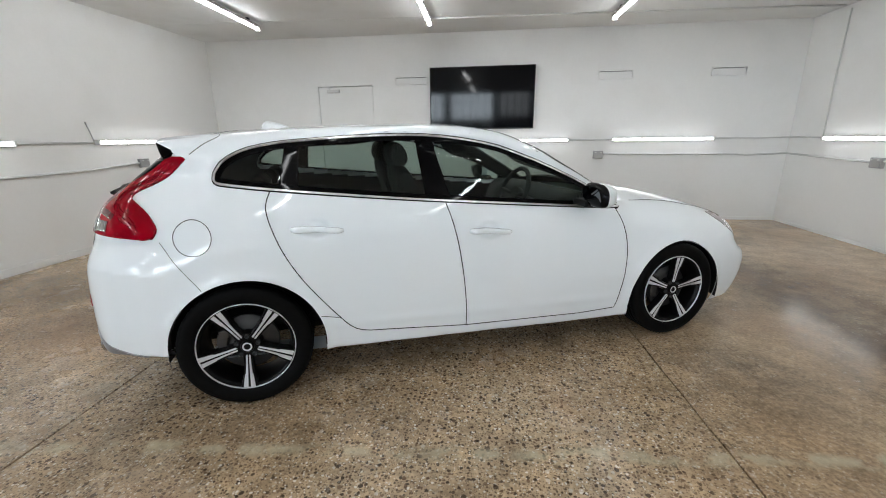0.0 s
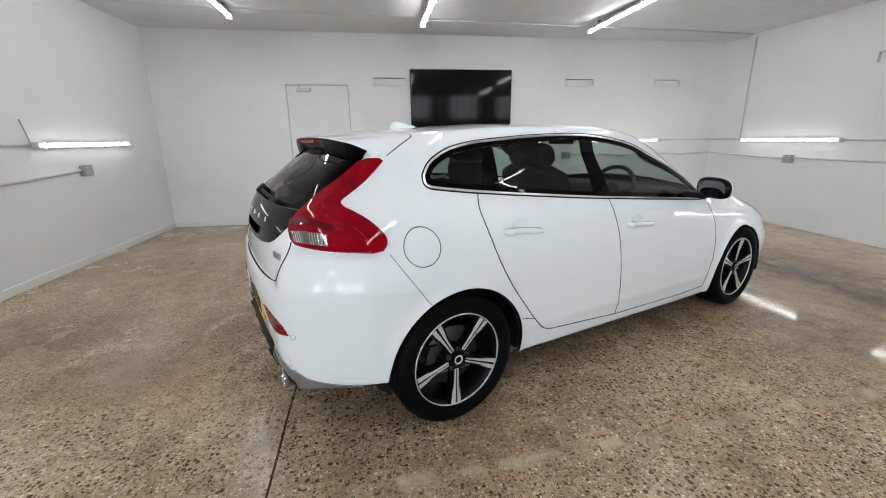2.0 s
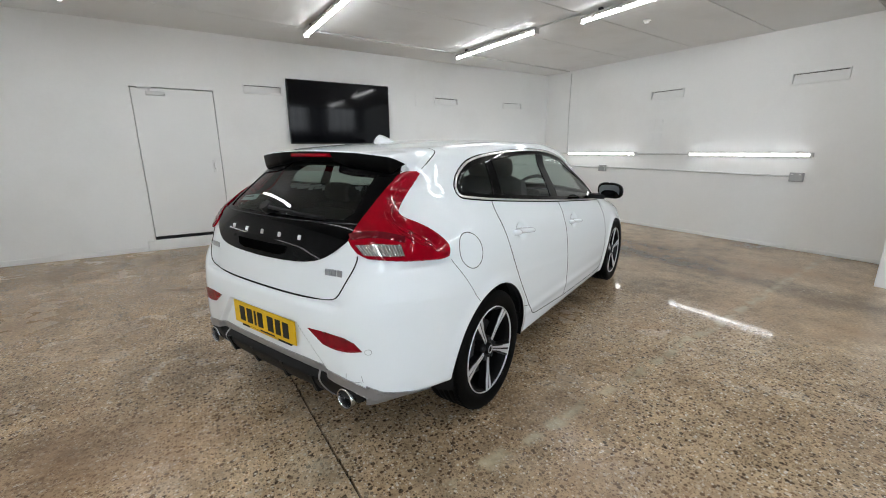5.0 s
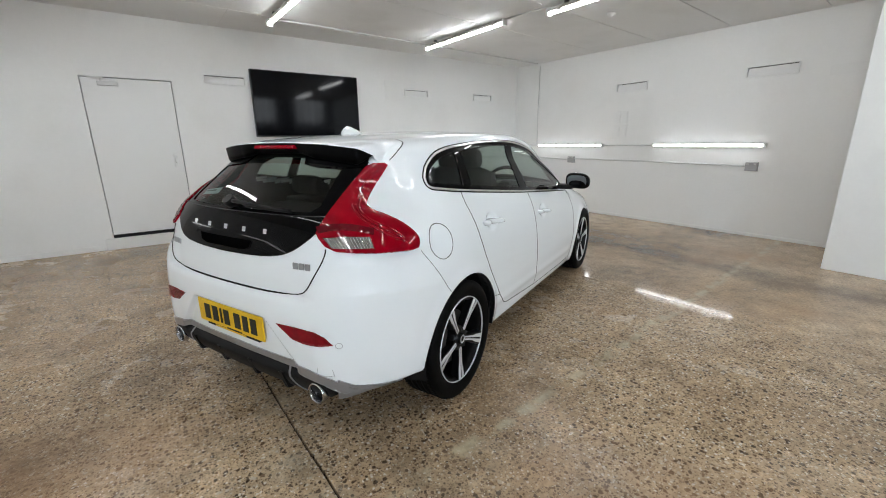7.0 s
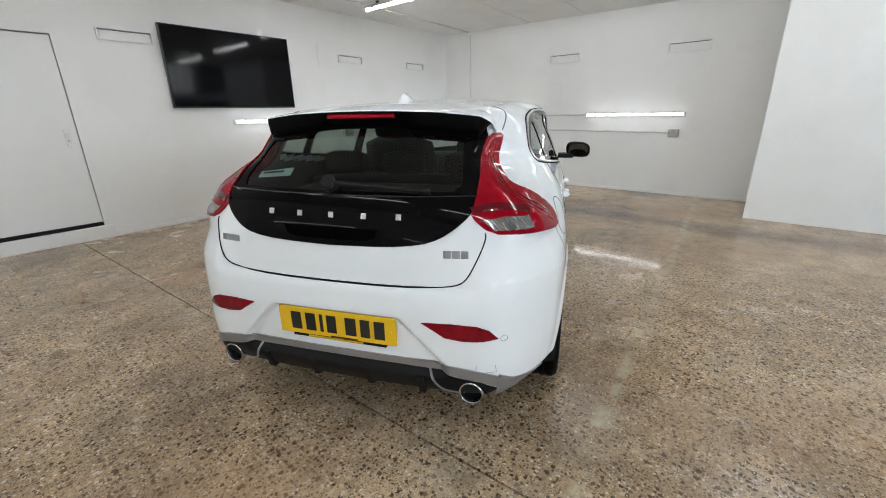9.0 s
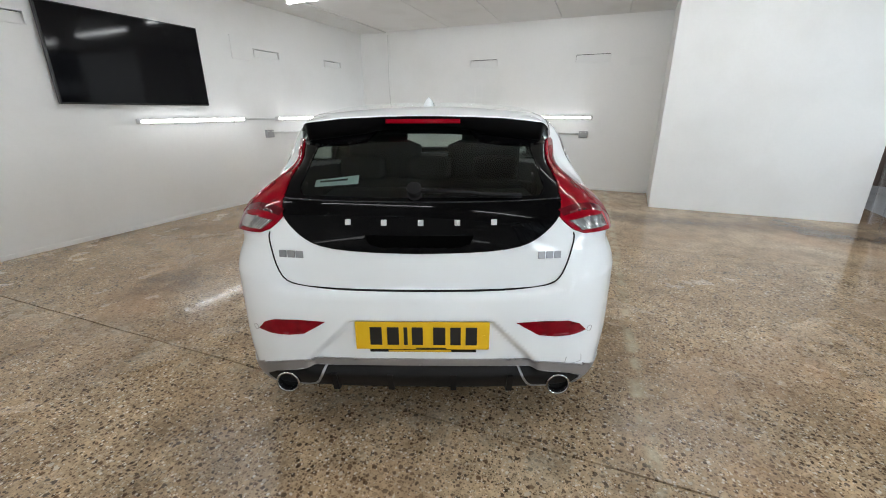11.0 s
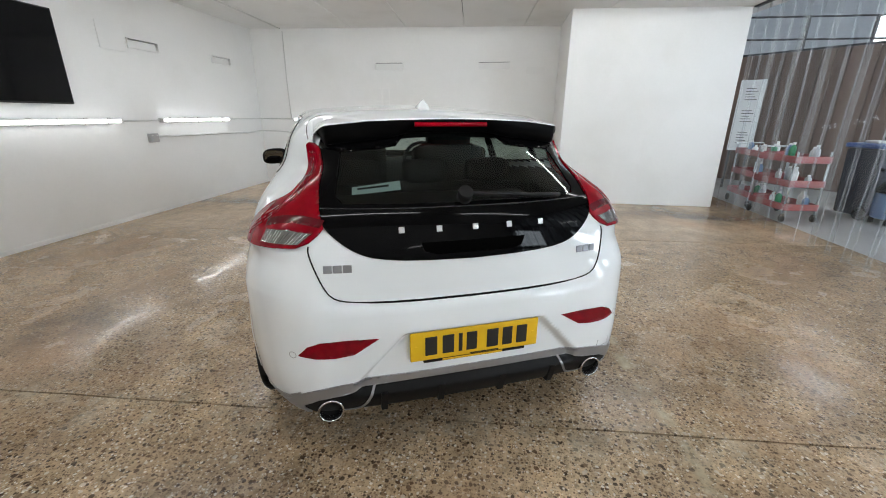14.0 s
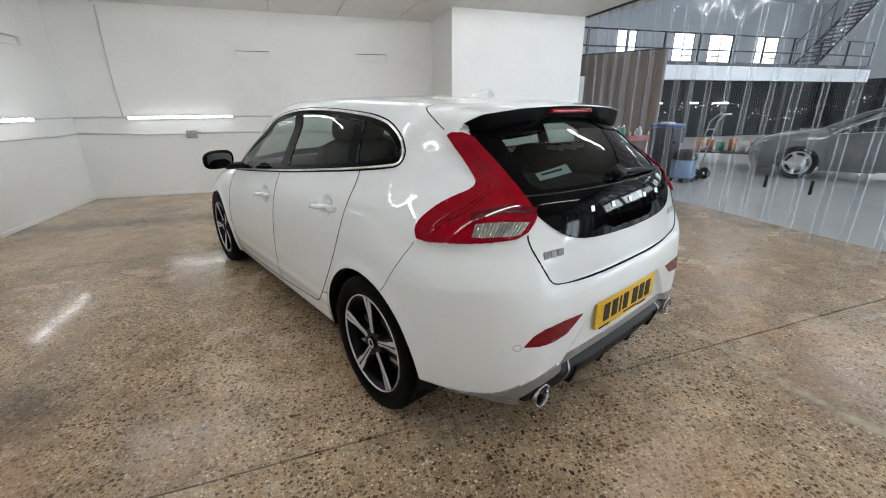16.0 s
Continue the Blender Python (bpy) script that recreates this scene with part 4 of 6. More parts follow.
def body_shell(kind, span_u, span_v, h, classify, dominant, offset=0.0, snap=()):
    """A sheet of the body in one projection, split into named pieces."""
    nu, nv = int(round((span_u[1] - span_u[0]) / h)) + 1, int(round((span_v[1] - span_v[0]) / h)) + 1
    u, v = np.meshgrid(np.linspace(*span_u, nu), np.linspace(*span_v, nv), indexing="ij")
    for cx, cz, r in snap:
        d = np.hypot(u - cx, v - cz)
        near = np.abs(d - r) < h * 0.75
        u, v = np.where(near, cx + (u - cx) * r / d, u), np.where(near, cz + (v - cz) * r / d, v)
    p, ok = on_body(kind, u, v)
    n = body_normal(p)
    ok &= dominant(np.abs(n), n)
    q = p + n * offset
    quad_ok = ok[:-1, :-1] & ok[1:, :-1] & ok[1:, 1:] & ok[:-1, 1:]
    c = (p[:-1, :-1] + p[1:, :-1] + p[1:, 1:] + p[:-1, 1:]) / 4
    cu, cv = (u[:-1, :-1] + u[1:, 1:] + u[1:, :-1] + u[:-1, 1:]) / 4, (v[:-1, :-1] + v[1:, 1:] + v[1:, :-1] + v[:-1, 1:]) / 4
    label = np.where(quad_ok, classify(c, cu, cv), "")
    idx = np.arange(nu * nv).reshape(nu, nv)
    quads = np.stack([idx[:-1, :-1], idx[1:, :-1], idx[1:, 1:], idx[:-1, 1:]], -1)
    if kind in ("left", "rear"):
        quads = quads[..., ::-1]
    flat_p, flat_n = q.reshape(-1, 3), n.reshape(-1, 3)
    out = {}
    for name in sorted(set(label.ravel()) - {""}):
        f = quads[label == name]
        used, inv = np.unique(f, return_inverse=True)
        out[name] = (flat_p[used], inv.reshape(-1, 4), flat_n[used])
    return out


def joined(chunks):
    pts, faces, nor, base = [], [], [], 0
    for p, f, n in chunks:
        pts.append(p)
        nor.append(n)
        faces += (f + base).tolist()
        base += len(p)
    return np.concatenate(pts), faces, np.concatenate(nor)


DLO_HOLE = inset(DLO, 0.019)
GLASS_REAR = [(0.44, 1.282), (0.15, 1.33), (-0.15, 1.33), (-0.44, 1.282), (-0.485, 1.10), (-0.46, 1.075), (0.46, 1.075), (0.485, 1.10)]
SCREEN = [(1.50, 0.60), (2.30, 0.68), (2.33, 0.0), (2.30, -0.68), (1.50, -0.60), (1.46, 0.0)]


def in_arch(u, v):
    r = np.zeros(u.shape, bool)
    for cx, cz, rad in ARCHES:
        r |= np.hypot(u - cx, v - cz) < rad - 0.002
    return r


def side_pieces(c, u, v):
    name = np.full(u.shape, "body_shell", dtype=object)
    name[inside(DOOR_R, u, v)] = "rear_door"
    name[inside(DOOR_F, u, v)] = "front_door"
    name[(u < -0.17 - (0.9 - v) * 0.32) & (v < 0.895)] = "rear_bumper"
    name[(u > 2.95 + (0.7 - v) * 0.25) & (v < 0.68)] = "front_bumper"
    name[inside(DLO_HOLE, u, v) | in_arch(u, v)] = ""
    name[(c[..., 2] < 0.34) & (np.abs(c[..., 1]) < f_wide(c[..., 0]) - 0.085)] = ""
    return name.astype(str)


def rear_pieces(c, u, v):
    name = np.full(u.shape, "body_shell", dtype=object)
    name[inside(whole(HATCH), u, v) & (v < 1.34)] = "tailgate"
    name[(v < 0.738) | ((v < 0.92) & ~inside(whole(HATCH), u, v))] = "rear_bumper"
    name[(v < f_blade(np.abs(u)) - 0.006) & (np.abs(u) < 0.67)] = ""
    name[inside(inset(GLASS_REAR, -0.012), u, v)] = ""
    name[(v > 1.26) & (np.abs(u) < 0.54) & (name == "tailgate")] = ""
    return name.astype(str)


def top_pieces(c, u, v):
    name = np.full(u.shape, "body_shell", dtype=object)
    name[(u > 2.38) & (np.abs(v) < 0.70)] = "bonnet"
    name[(u < 1.4)] = "roof"
    name[inside(SCREEN, u, v)] = ""
    name[inside(DLO, c[..., 0], c[..., 2]) & (np.abs(v) > 0.5)] = ""
    name[(u < -0.10 - 0.2 * np.abs(v)) & (np.abs(v) < 0.51)] = ""
    name[(u < -0.15) & (c[..., 2] < 1.262) & (np.abs(v) < 0.525)] = ""
    return name.astype(str)


def roof_z(x, y):
    """The roof's height with the tail left open."""
    x, y = np.broadcast_arrays(np.asarray(x, float), np.asarray(y, float))
    return root(lambda z: smax(np.abs(y) - half_width(x, z), z - (f_top(x) - f_crown(x) * y * y), 0.11), 0.9, 1.6, x.shape)[0]


def spoiler_edge(a):
    """The trailing edge of the spoiler, as seen from above."""
    return -0.405 + 0.045 * (a / 0.5) ** 3 + 0.055 * (max(a - 0.485, 0) / 0.06) ** 2


def spoiler_meshes():
    """White top, black underside and slim lamp of the roof spoiler, as sections across the car."""
    def section(y):
        a = abs(y)
        edge = spoiler_edge(a)
        xs = np.concatenate([np.linspace(0.02 - 0.25 * a, edge + 0.05, 14), edge + np.array([0.034, 0.022, 0.012])])
        base = roof_z(xs, a)
        free = f_top(xs) - f_crown(xs) * a * a - 0.008 * (max(a - 0.25, 0) / 0.25) ** 2 - 0.030 * (max(a - 0.495, 0) / 0.05) ** 2
        w = step(xs, -0.10, -0.26)
        top = np.maximum(base, base * (1 - w) + free * w) + 0.002
        if a > 0.552:
            top = np.maximum(base + 0.001, 1.271) if a > 0.556 else np.maximum(base, top - 0.012)
        white = [(x, z) for x, z in zip(xs, top)]
        zt = float(top[-1])
        zl = 1.314 - 0.024 * float(step(a, 0.14, 0.30)) - 0.028 * min(max(a - 0.3, 0) / 0.23, 1)
        end = float(step(a, 0.50, 0.55))
        zl = min(zl * (1 - end) + (zt - 0.010) * end, zt - 0.004)
        zb = max(zt - 0.006, zl)
        back = lambda z: edge + 0.1 * (zt - z)
        white += [(edge + 0.004, zt - 0.002), (back(zt - 0.006), zt - 0.006 if zt - 0.006 > zb else (zt + zb) / 2), (back(zb), zb)]
        zm = zl + (zb - zl) * 0.35
        deep = lambda z: float(f_rear(z) + f_bow(z) * (a / 0.55) ** 2.5)
        foot = deep(zl) - 0.011
        face = lambda z: edge + (foot - edge) * min(max((zb - z) / max(zb - zl, 0.001), 0.0), 1.0)
        black = [(back(zb), zb), (face(zb - 0.003), zb - 0.003), (face(zm), zm), (face(zl) + 0.003, zl + 0.001), (face(zl) + 0.008, zl), (deep(zl) + 0.03, zl + 0.010)]
        return white, black

    ys = 0.56 * np.sin(np.linspace(-1, 1, 131) * math.pi / 2)
    out = {}
    for k, name in ((0, "spoiler"), (1, "spoiler_wing")):
        bm = bmesh.new()
        rows = [[bm.verts.new((x, y, z)) for x, z in section(y)[k]] for y in ys if k == 0 or abs(y) < 0.552]
        for p, q in zip(rows, rows[1:]):
            for i in range(len(p) - 1):
                bm.faces.new((p[i], q[i], q[i + 1], p[i + 1])).smooth = True
        out[name] = bm
    bm = bmesh.new()
    rows = []
    for y in np.linspace(-0.155, 0.155, 24):
        e = spoiler_edge(abs(y))
        rows.append([bm.verts.new((e + dx, y, z)) for dx, z in ((0.03, 1.3385), (-0.003, 1.3385), (-0.0048, 1.342), (-0.0042, 1.350), (-0.001, 1.3555), (0.03, 1.356))])
    for p, q in zip(rows, rows[1:]):
        for i in range(5):
            bm.faces.new((p[i], p[i + 1], q[i + 1], q[i])).smooth = True
    bm.faces.new(rows[0])
    bm.faces.new(rows[-1][::-1])
    out["brake_light"] = bm
    return out


def front_pieces(c, u, v):
    return np.full(u.shape, "front_bumper", dtype=object).astype(str)


def build_body(h):
    pieces = {}
    K = 0.72
    jobs = [("right", (-0.80, 3.60), (0.13, 1.47), side_pieces, lambda a, n: (a[..., 1] > K * np.maximum(a[..., 0], n[..., 2])) & (a[..., 1] > 0.12), ARCHES),
            ("left", (-0.80, 3.60), (0.13, 1.47), side_pieces, lambda a, n: (a[..., 1] > K * np.maximum(a[..., 0], n[..., 2])) & (a[..., 1] > 0.12), ARCHES),
            ("rear", (-0.90, 0.90), (0.22, 1.40), rear_pieces, lambda a, n: (a[..., 0] > K * a[..., 1]) & ((a[..., 0] > 0.43 * a[..., 2]) | (n[..., 2] < -0.2)), ()),
            ("front", (-0.90, 0.90), (0.13, 0.95), front_pieces, lambda a, n: (a[..., 0] > K * np.maximum(a[..., 1], n[..., 2])) & (a[..., 0] > 0.12), ()),
            ("top", (-0.62, 3.56), (-0.90, 0.90), top_pieces, lambda a, n: a[..., 2] > K * np.maximum(a[..., 1], a[..., 0] * 0.9), ())]
    for kind, su, sv, cl, dom, snap in jobs:
        for name, chunk in body_shell(kind, su, sv, h, cl, dom, 0.0, snap).items():
            if name.endswith("door"):
                name = name + "|" + kind
            pieces.setdefault(name, []).append(chunk)
    return pieces


def lining(h):
    """The cabin's dark inner skin."""
    chunks = []
    dom = lambda a, n: a[..., 1] > 0.6 * np.maximum(a[..., 0], a[..., 2])
    cl = lambda c, u, v: np.where((v > 0.35) & ~inside(DLO, u, v) & ~in_arch(u, v) & (u > -0.5) & (u < 2.3), "lining", "")
    for k in ("right", "left"):
        chunks += list(body_shell(k, (-0.6, 2.4), (0.35, 1.45), h, cl, dom, -0.03).values())
    cl = lambda c, u, v: np.where((u < 1.5) & (u > -0.36) & (np.abs(v) < 0.66), "lining", "")
    chunks += list(body_shell("top", (-0.45, 1.6), (-0.7, 0.7), h, cl, lambda a, n: a[..., 2] > 0.5, -0.03).values())
    cl = lambda c, u, v: np.where((v < 1.09) & (v > 0.4) & (np.abs(u) < 0.6), "lining", "")
    chunks += list(body_shell("rear", (-0.7, 0.7), (0.4, 1.2), h, cl, lambda a, n: a[..., 0] > 0.5, -0.04).values())
    return chunks


def wheel_meshes():
    """The meshes of one wheel; its outer face looks to -y."""
    w = {}
    t = [(0.234, -0.092), (0.245, -0.102), (0.262, -0.109), (0.285, -0.112), (0.302, -0.108), (0.312, -0.098), (0.3165, -0.086)]
    tread = []
    for g in (-0.052, -0.018, 0.018, 0.052):
        tread += [(0.3185, g - 0.006), (0.311, g - 0.004), (0.311, g + 0.004), (0.3185, g + 0.006)]
    prof = t + tread + [(r, -a) for r, a in t[::-1]] + [(0.225, 0.08), (0.225, -0.08)]
    prof = [(r * (1.0 + 0.022 * min(1, max(0, (r - 0.25) / 0.05))), a) for r, a in prof]
    bm = add_lathe(bmesh.new(), prof, 96, "y", True)
    # cross sipes on the shoulders
    for k in range(72):
        a = 2 * math.pi * k / 72
        for s in (-1, 1):
            vs = [bm.verts.new((0.3262 * math.cos(a + d), s * yy, 0.3262 * math.sin(a + d))) for d, yy in ((0.0, 0.060), (0.012, 0.060), (0.030, 0.089), (0.018, 0.089))]
            lo = [bm.verts.new((v.co.x * 0.985, v.co.y, v.co.z * 0.985)) for v in vs]
            bm.faces.new(vs)
            for i in range(4):
                bm.faces.new((vs[i], vs[(i + 1) % 4], lo[(i + 1) % 4], lo[i]))
    w["tyre"] = to_mesh("tyre", bm, M_RUBBER)
    w["rim"] = to_mesh("rim", add_lathe(bmesh.new(), [(0.232, -0.094), (0.224, -0.094), (0.214, -0.07), (0.206, -0.03), (0.202, 0.06), (0.22, 0.09), (0.236, 0.092)], 80, "y"), M_WHEEL)
    w["rim_lip"] = to_mesh("rim_lip", add_lathe(bmesh.new(), [(0.2375, -0.096), (0.2365, -0.1015), (0.2335, -0.1025), (0.2325, -0.098), (0.232, -0.090)], 80, "y"), M_MACHINED)

    def plate(outline, y0f, y1f):
        bm = bmesh.new()
        a = [bm.verts.new((x, y0f(x), z)) for x, z in outline]
        b = [bm.verts.new((x * 0.995, y1f(x), z * 1.12)) for x, z in outline]
        bm.faces.new(a)
        bm.faces.new(b[::-1])
        for i in range(len(a)):
            j = (i + 1) % len(a)
            bm.faces.new((a[i], a[j], b[j], b[i]))
        return bm

    front = lambda r: -0.082 - 0.016 * (r / 0.23) ** 2
    w["spoke"] = to_mesh("spoke", plate([(0.03, -0.024), (0.10, -0.020), (0.16, -0.027), (0.229, -0.040), (0.229, 0.040), (0.16, 0.027), (0.10, 0.020), (0.03, 0.024)], front, lambda r: front(r) + 0.04), M_WHEEL)
    bm = bmesh.new()
    for s in (-1, 1):
        o = [(0.050, s * 0.003), (0.11, s * 0.0035), (0.228, s * 0.006), (0.228, s * 0.0265), (0.165, s * 0.0195), (0.155, s * 0.0150), (0.10, s * 0.0115), (0.055, s * 0.011)]
        b2 = plate(o if s > 0 else o[::-1], lambda r: front(r) - 0.003, lambda r: front(r) + 0.001)
        me = bpy.data.meshes.new("tmp")
        b2.to_mesh(me)
        b2.free()
        bm.from_mesh(me)
        bpy.data.meshes.remove(me)
    w["spoke_face"] = to_mesh("spoke_face", bm, M_MACHINED)
    w["hub"] = to_mesh("hub", add_lathe(bmesh.new(), [(0.001, -0.082), (0.062, -0.082), (0.068, -0.076), (0.07, -0.03), (0.07, 0.05), (0.001, 0.05)], 32, "y"), M_WHEEL)
    w["hub_cap"] = to_mesh("hub_cap", add_lathe(bmesh.new(), [(0.001, -0.094), (0.022, -0.094), (0.024, -0.096), (0.030, -0.095), (0.033, -0.09), (0.033, -0.075)], 32, "y"), M_WHEEL)
    w["cap_ring"] = to_mesh("cap_ring", add_lathe(bmesh.new(), [(0.016, -0.0945), (0.018, -0.097), (0.023, -0.097), (0.025, -0.0945)], 32, "y"), M_MACHINED)
    w["wheel_bolt"] = to_mesh("wheel_bolt", add_lathe(bmesh.new(), [(0.001, -0.088), (0.007, -0.088), (0.009, -0.092), (0.0115, -0.091), (0.0115, -0.07)], 12, "y"), M_STEEL)
    w["brake_disc"] = to_mesh("brake_disc", add_lathe(bmesh.new(), [(0.06, -0.03), (0.148, -0.03), (0.15, -0.026), (0.15, -0.006), (0.06, -0.006)], 48, "y"), M_DISC)
    bm = bmesh.new()
    for k in range(7):
        a = radians(150 + k * 8)
        c = (0.125 * math.cos(a), 0.125 * math.sin(a))
        add_box(bm, (c[0] - 0.024, -0.052, c[1] - 0.02), (c[0] + 0.024, 0.02, c[1] + 0.02), 0.005)
    w["caliper"] = to_mesh("caliper", bm, M_DISC)
    return w


WHEEL = wheel_meshes()


def plain_wheel(mesh):
    """The same wheel piece in bright silver."""
    m = mesh.copy()
    m.materials[0] = M_TUBEMETAL
    return m


SILVER_WHEEL = {n: (me if n == "tyre" else plain_wheel(me)) for n, me in WHEEL.items()}


def add_wheel(car, x, side, turn, WHEEL=WHEEL):
    wh = part("wheel", WHEEL["rim"], None, car)
    wh.matrix_basis = pose(x, side * 0.778, 0.325, 0, 0, 0 if side < 0 else 180) @ pose(0, 0, 0, 0, turn, 0)
    part("tyre", WHEEL["tyre"], None, wh)
    part("rim_lip", WHEEL["rim_lip"], None, wh, "machined silver rim edge")
    for k in range(5):
        for n in ("spoke", "spoke_face"):
            part(n, WHEEL[n], None, wh).matrix_basis = pose(0, 0, 0, 0, 72 * k, 0)
        a = radians(72 * k + 36)
        part("wheel_bolt", WHEEL["wheel_bolt"], None, wh).matrix_basis = pose(0.054 * math.cos(a), 0, 0.054 * math.sin(a))
    for n in ("hub", "hub_cap", "cap_ring", "brake_disc"):
        part(n, WHEEL[n], None, wh)
    part("caliper", WHEEL["caliper"], None, wh).matrix_basis = pose(0, 0, 0, 0, -turn, 0)
    return wh


def seat_block(profile, y0, y1, bulge=0.03):
    """A cushion: a side profile (x, z) drawn out from y0 to y1 with rounded flanks."""
    bm = bmesh.new()
    cx, cz = sum(p[0] for p in profile) / len(profile), sum(p[1] for p in profile) / len(profile)
    rows = []
    for k in range(7):
        t = k / 6
        s = 1 - bulge * (abs(2 * t - 1) ** 4) * 4
        rows.append([bm.verts.new((cx + (x - cx) * s, y0 + (y1 - y0) * t, cz + (z - cz) * s)) for x, z in profile])
    n = len(profile)
    for a, b in zip(rows, rows[1:]):
        for i in range(n):
            bm.faces.new((a[i], a[(i + 1) % n], b[(i + 1) % n], b[i])).smooth = True
    bm.faces.new(rows[0][::-1])
    bm.faces.new(rows[-1])
    return bm


def front_seat(car, y):
    s = part("front_seat", seat_block([(1.02, 0.42), (1.50, 0.46), (1.54, 0.52), (1.50, 0.57), (1.15, 0.55), (1.0, 0.52)], y - 0.24, y + 0.24), M_SEAT, car)
    back = rounded([(1.10, 0.50), (1.18, 0.56), (1.10, 0.80), (0.97, 1.10), (0.92, 1.20), (0.84, 1.19), (0.88, 1.02), (0.98, 0.70), (1.0, 0.50)], 2)
    part("backrest", seat_block(back, y - 0.26, y + 0.26), M_SEAT, s)
    head = rounded([(0.92, 1.17), (0.96, 1.22), (0.92, 1.32), (0.85, 1.33), (0.82, 1.25), (0.85, 1.17)], 2)
    part("headrest", seat_block(head, y - 0.16, y + 0.16, 0.06), M_SEAT, s)
    bm = tube([(0.895, y - 0.06, 1.08), (0.895, y - 0.06, 1.20)], 0.007)
    add_tube(bm, [(0.895, y + 0.06, 1.08), (0.895, y + 0.06, 1.20)], 0.007)
    part("headrest_post", bm, M_CHROME, s)


def make_car(m, paint, label, h, full=True):
    car = thing("car", m, label, "car")
    for name, chunks in sorted(build_body(h).items()):
        p, f, n = joined(chunks)
        part(name.split("|")[0], mesh_of(name.split("|")[0], p, f, n, paint), None, car)
    for name, bm in spoiler_meshes().items():
        part(name, bm, {"spoiler_wing": M_WING, "brake_light": M_RED}.get(name, paint), car, {"spoiler_wing": "satin black spoiler underside", "brake_light": "slim red high brake light"}.get(name, ""))
    p, f, n = joined(lining(0.015))
    part("cabin_lining", mesh_of("cabin_lining", p, f, n, M_CABIN), None, car, "charcoal cabin lining")
    for s, kind in ((-1, "right"), (1, "left")):
        # window surround, pillars and panes
        part("window_surround", band("window_surround", kind, inset(DLO, 0.021), 0.026, M_BLACK, 0.0018, True), None, car, "gloss black window surround")
        part("chrome_strip", band("chrome_strip", kind, inset(DLO, 0.006), 0.0085, M_TRIMCHROME, 0.006, True, 0.009), None, car, "thin chrome strip round the side windows")
        part("chrome_strip_gap", band("chrome_strip_gap", kind, inset(DLO, -0.002), 0.006, M_GAP, 0.002, True, 0.003), None, car)
        core = inset(DLO, 0.028)
        cut = lambda a, b, poly: clip_half(poly, a, b)
        c1, c2, b1, b2, a1 = ((0.185, 0.9), (0.285, 1.4)), ((0.30, 0.9), (0.345, 1.4)), ((0.99, 0.9), (0.945, 1.4)), ((1.145, 0.9), (1.03, 1.4)), ((2.09, 0.8), (2.02, 1.4))
        part("quarter_window", patch("quarter_window", kind, cut(*c1, core), M_GLASS, -0.003, 0.012, 0), None, car)
        part("rear_pillar", patch("rear_pillar", kind, cut(*c2, cut(c1[1], c1[0], core)), M_BLACK, 0.001, 0.012), None, car, "gloss black pillar trim")
        part("rear_door_window", patch("rear_door_window", kind, cut(*b1, cut(c2[1], c2[0], core)), M_GLASS, -0.003, 0.012, 0), None, car)
        part("middle_pillar", patch("middle_pillar", kind, cut(*b2, cut(b1[1], b1[0], core)), M_BLACK, 0.001, 0.012), None, car, "gloss black pillar trim")
        part("front_door_window", patch("front_door_window", kind, cut(*a1, cut(b2[1], b2[0], core)), M_GLASS, -0.003, 0.012, 0), None, car)
        part("mirror_sail", patch("mirror_sail", kind, cut(a1[1], a1[0], core), M_PLASTIC, 0.001, 0.012), None, car, "black plastic corner piece")
        # shut lines
        gap = 0.0048
        part("door_gap", band("door_gap", kind, rounded(DOOR_R[:12], 1, False), gap, M_GAP, 0.0012), None, car)
        part("door_gap", band("door_gap", kind, rounded(DOOR_F[:6], 1, False), gap, M_GAP, 0.0012), None, car)
        part("door_gap", band("door_gap", kind, rounded(DOOR_F[5:13], 1, False), gap, M_GAP, 0.0012), None, car)
        part("bumper_gap", band("bumper_gap", kind, [(-0.311, 0.892), (-0.255, 0.80), (-0.18, 0.69), (-0.155, 0.655)], 0.0026, M_SEAM, 0.001), None, car)
        part("spoiler_gap", band("spoiler_gap", kind, rounded([(-0.055, 1.378), (-0.05, 1.368), (-0.075, 1.355), (-0.12, 1.332), (-0.16, 1.305), (-0.195, 1.280)], 2, False), 0.0035, M_SEAM, 0.0012), None, car)
        part("sill_gap", band("sill_gap", kind, [(0.378, 0.452), (0.475, 0.425)], 0.003, M_GAP, 0.001), None, car)
        if s < 0:
            ring = [(-0.167 + 0.083 * math.cos(a), 0.905 + 0.083 * math.sin(a)) for a in np.linspace(0, 2 * math.pi, 60)[:-1]]
            part("fuel_flap", band("fuel_flap", kind, ring, 0.0036, M_SEAM, 0.001, True), None, car, "round fuel filler flap outline")
        # tail lamp: side and rear halves in one mesh, clear section on it
        ck = "corner_" + kind
        TUCK["depth"] = 0.0
        lamp = part("tail_lamp", patch("tail_lamp", ck, rounded(LAMP, 1), M_RED, 0.010, 0.008, 0.050), None, car, "tall red tail lamp wrapped round the corner")
        part("reversing_lens", patch("reversing_lens", ck, LENS, M_LENS, 0.0115, 0.008, 0.004), None, lamp, "clear reversing lamp lens")
        part("lens_rim", band("lens_rim", ck, LENS, 0.004, M_REDDARK, 0.0125, True, 0.003), None, lamp)
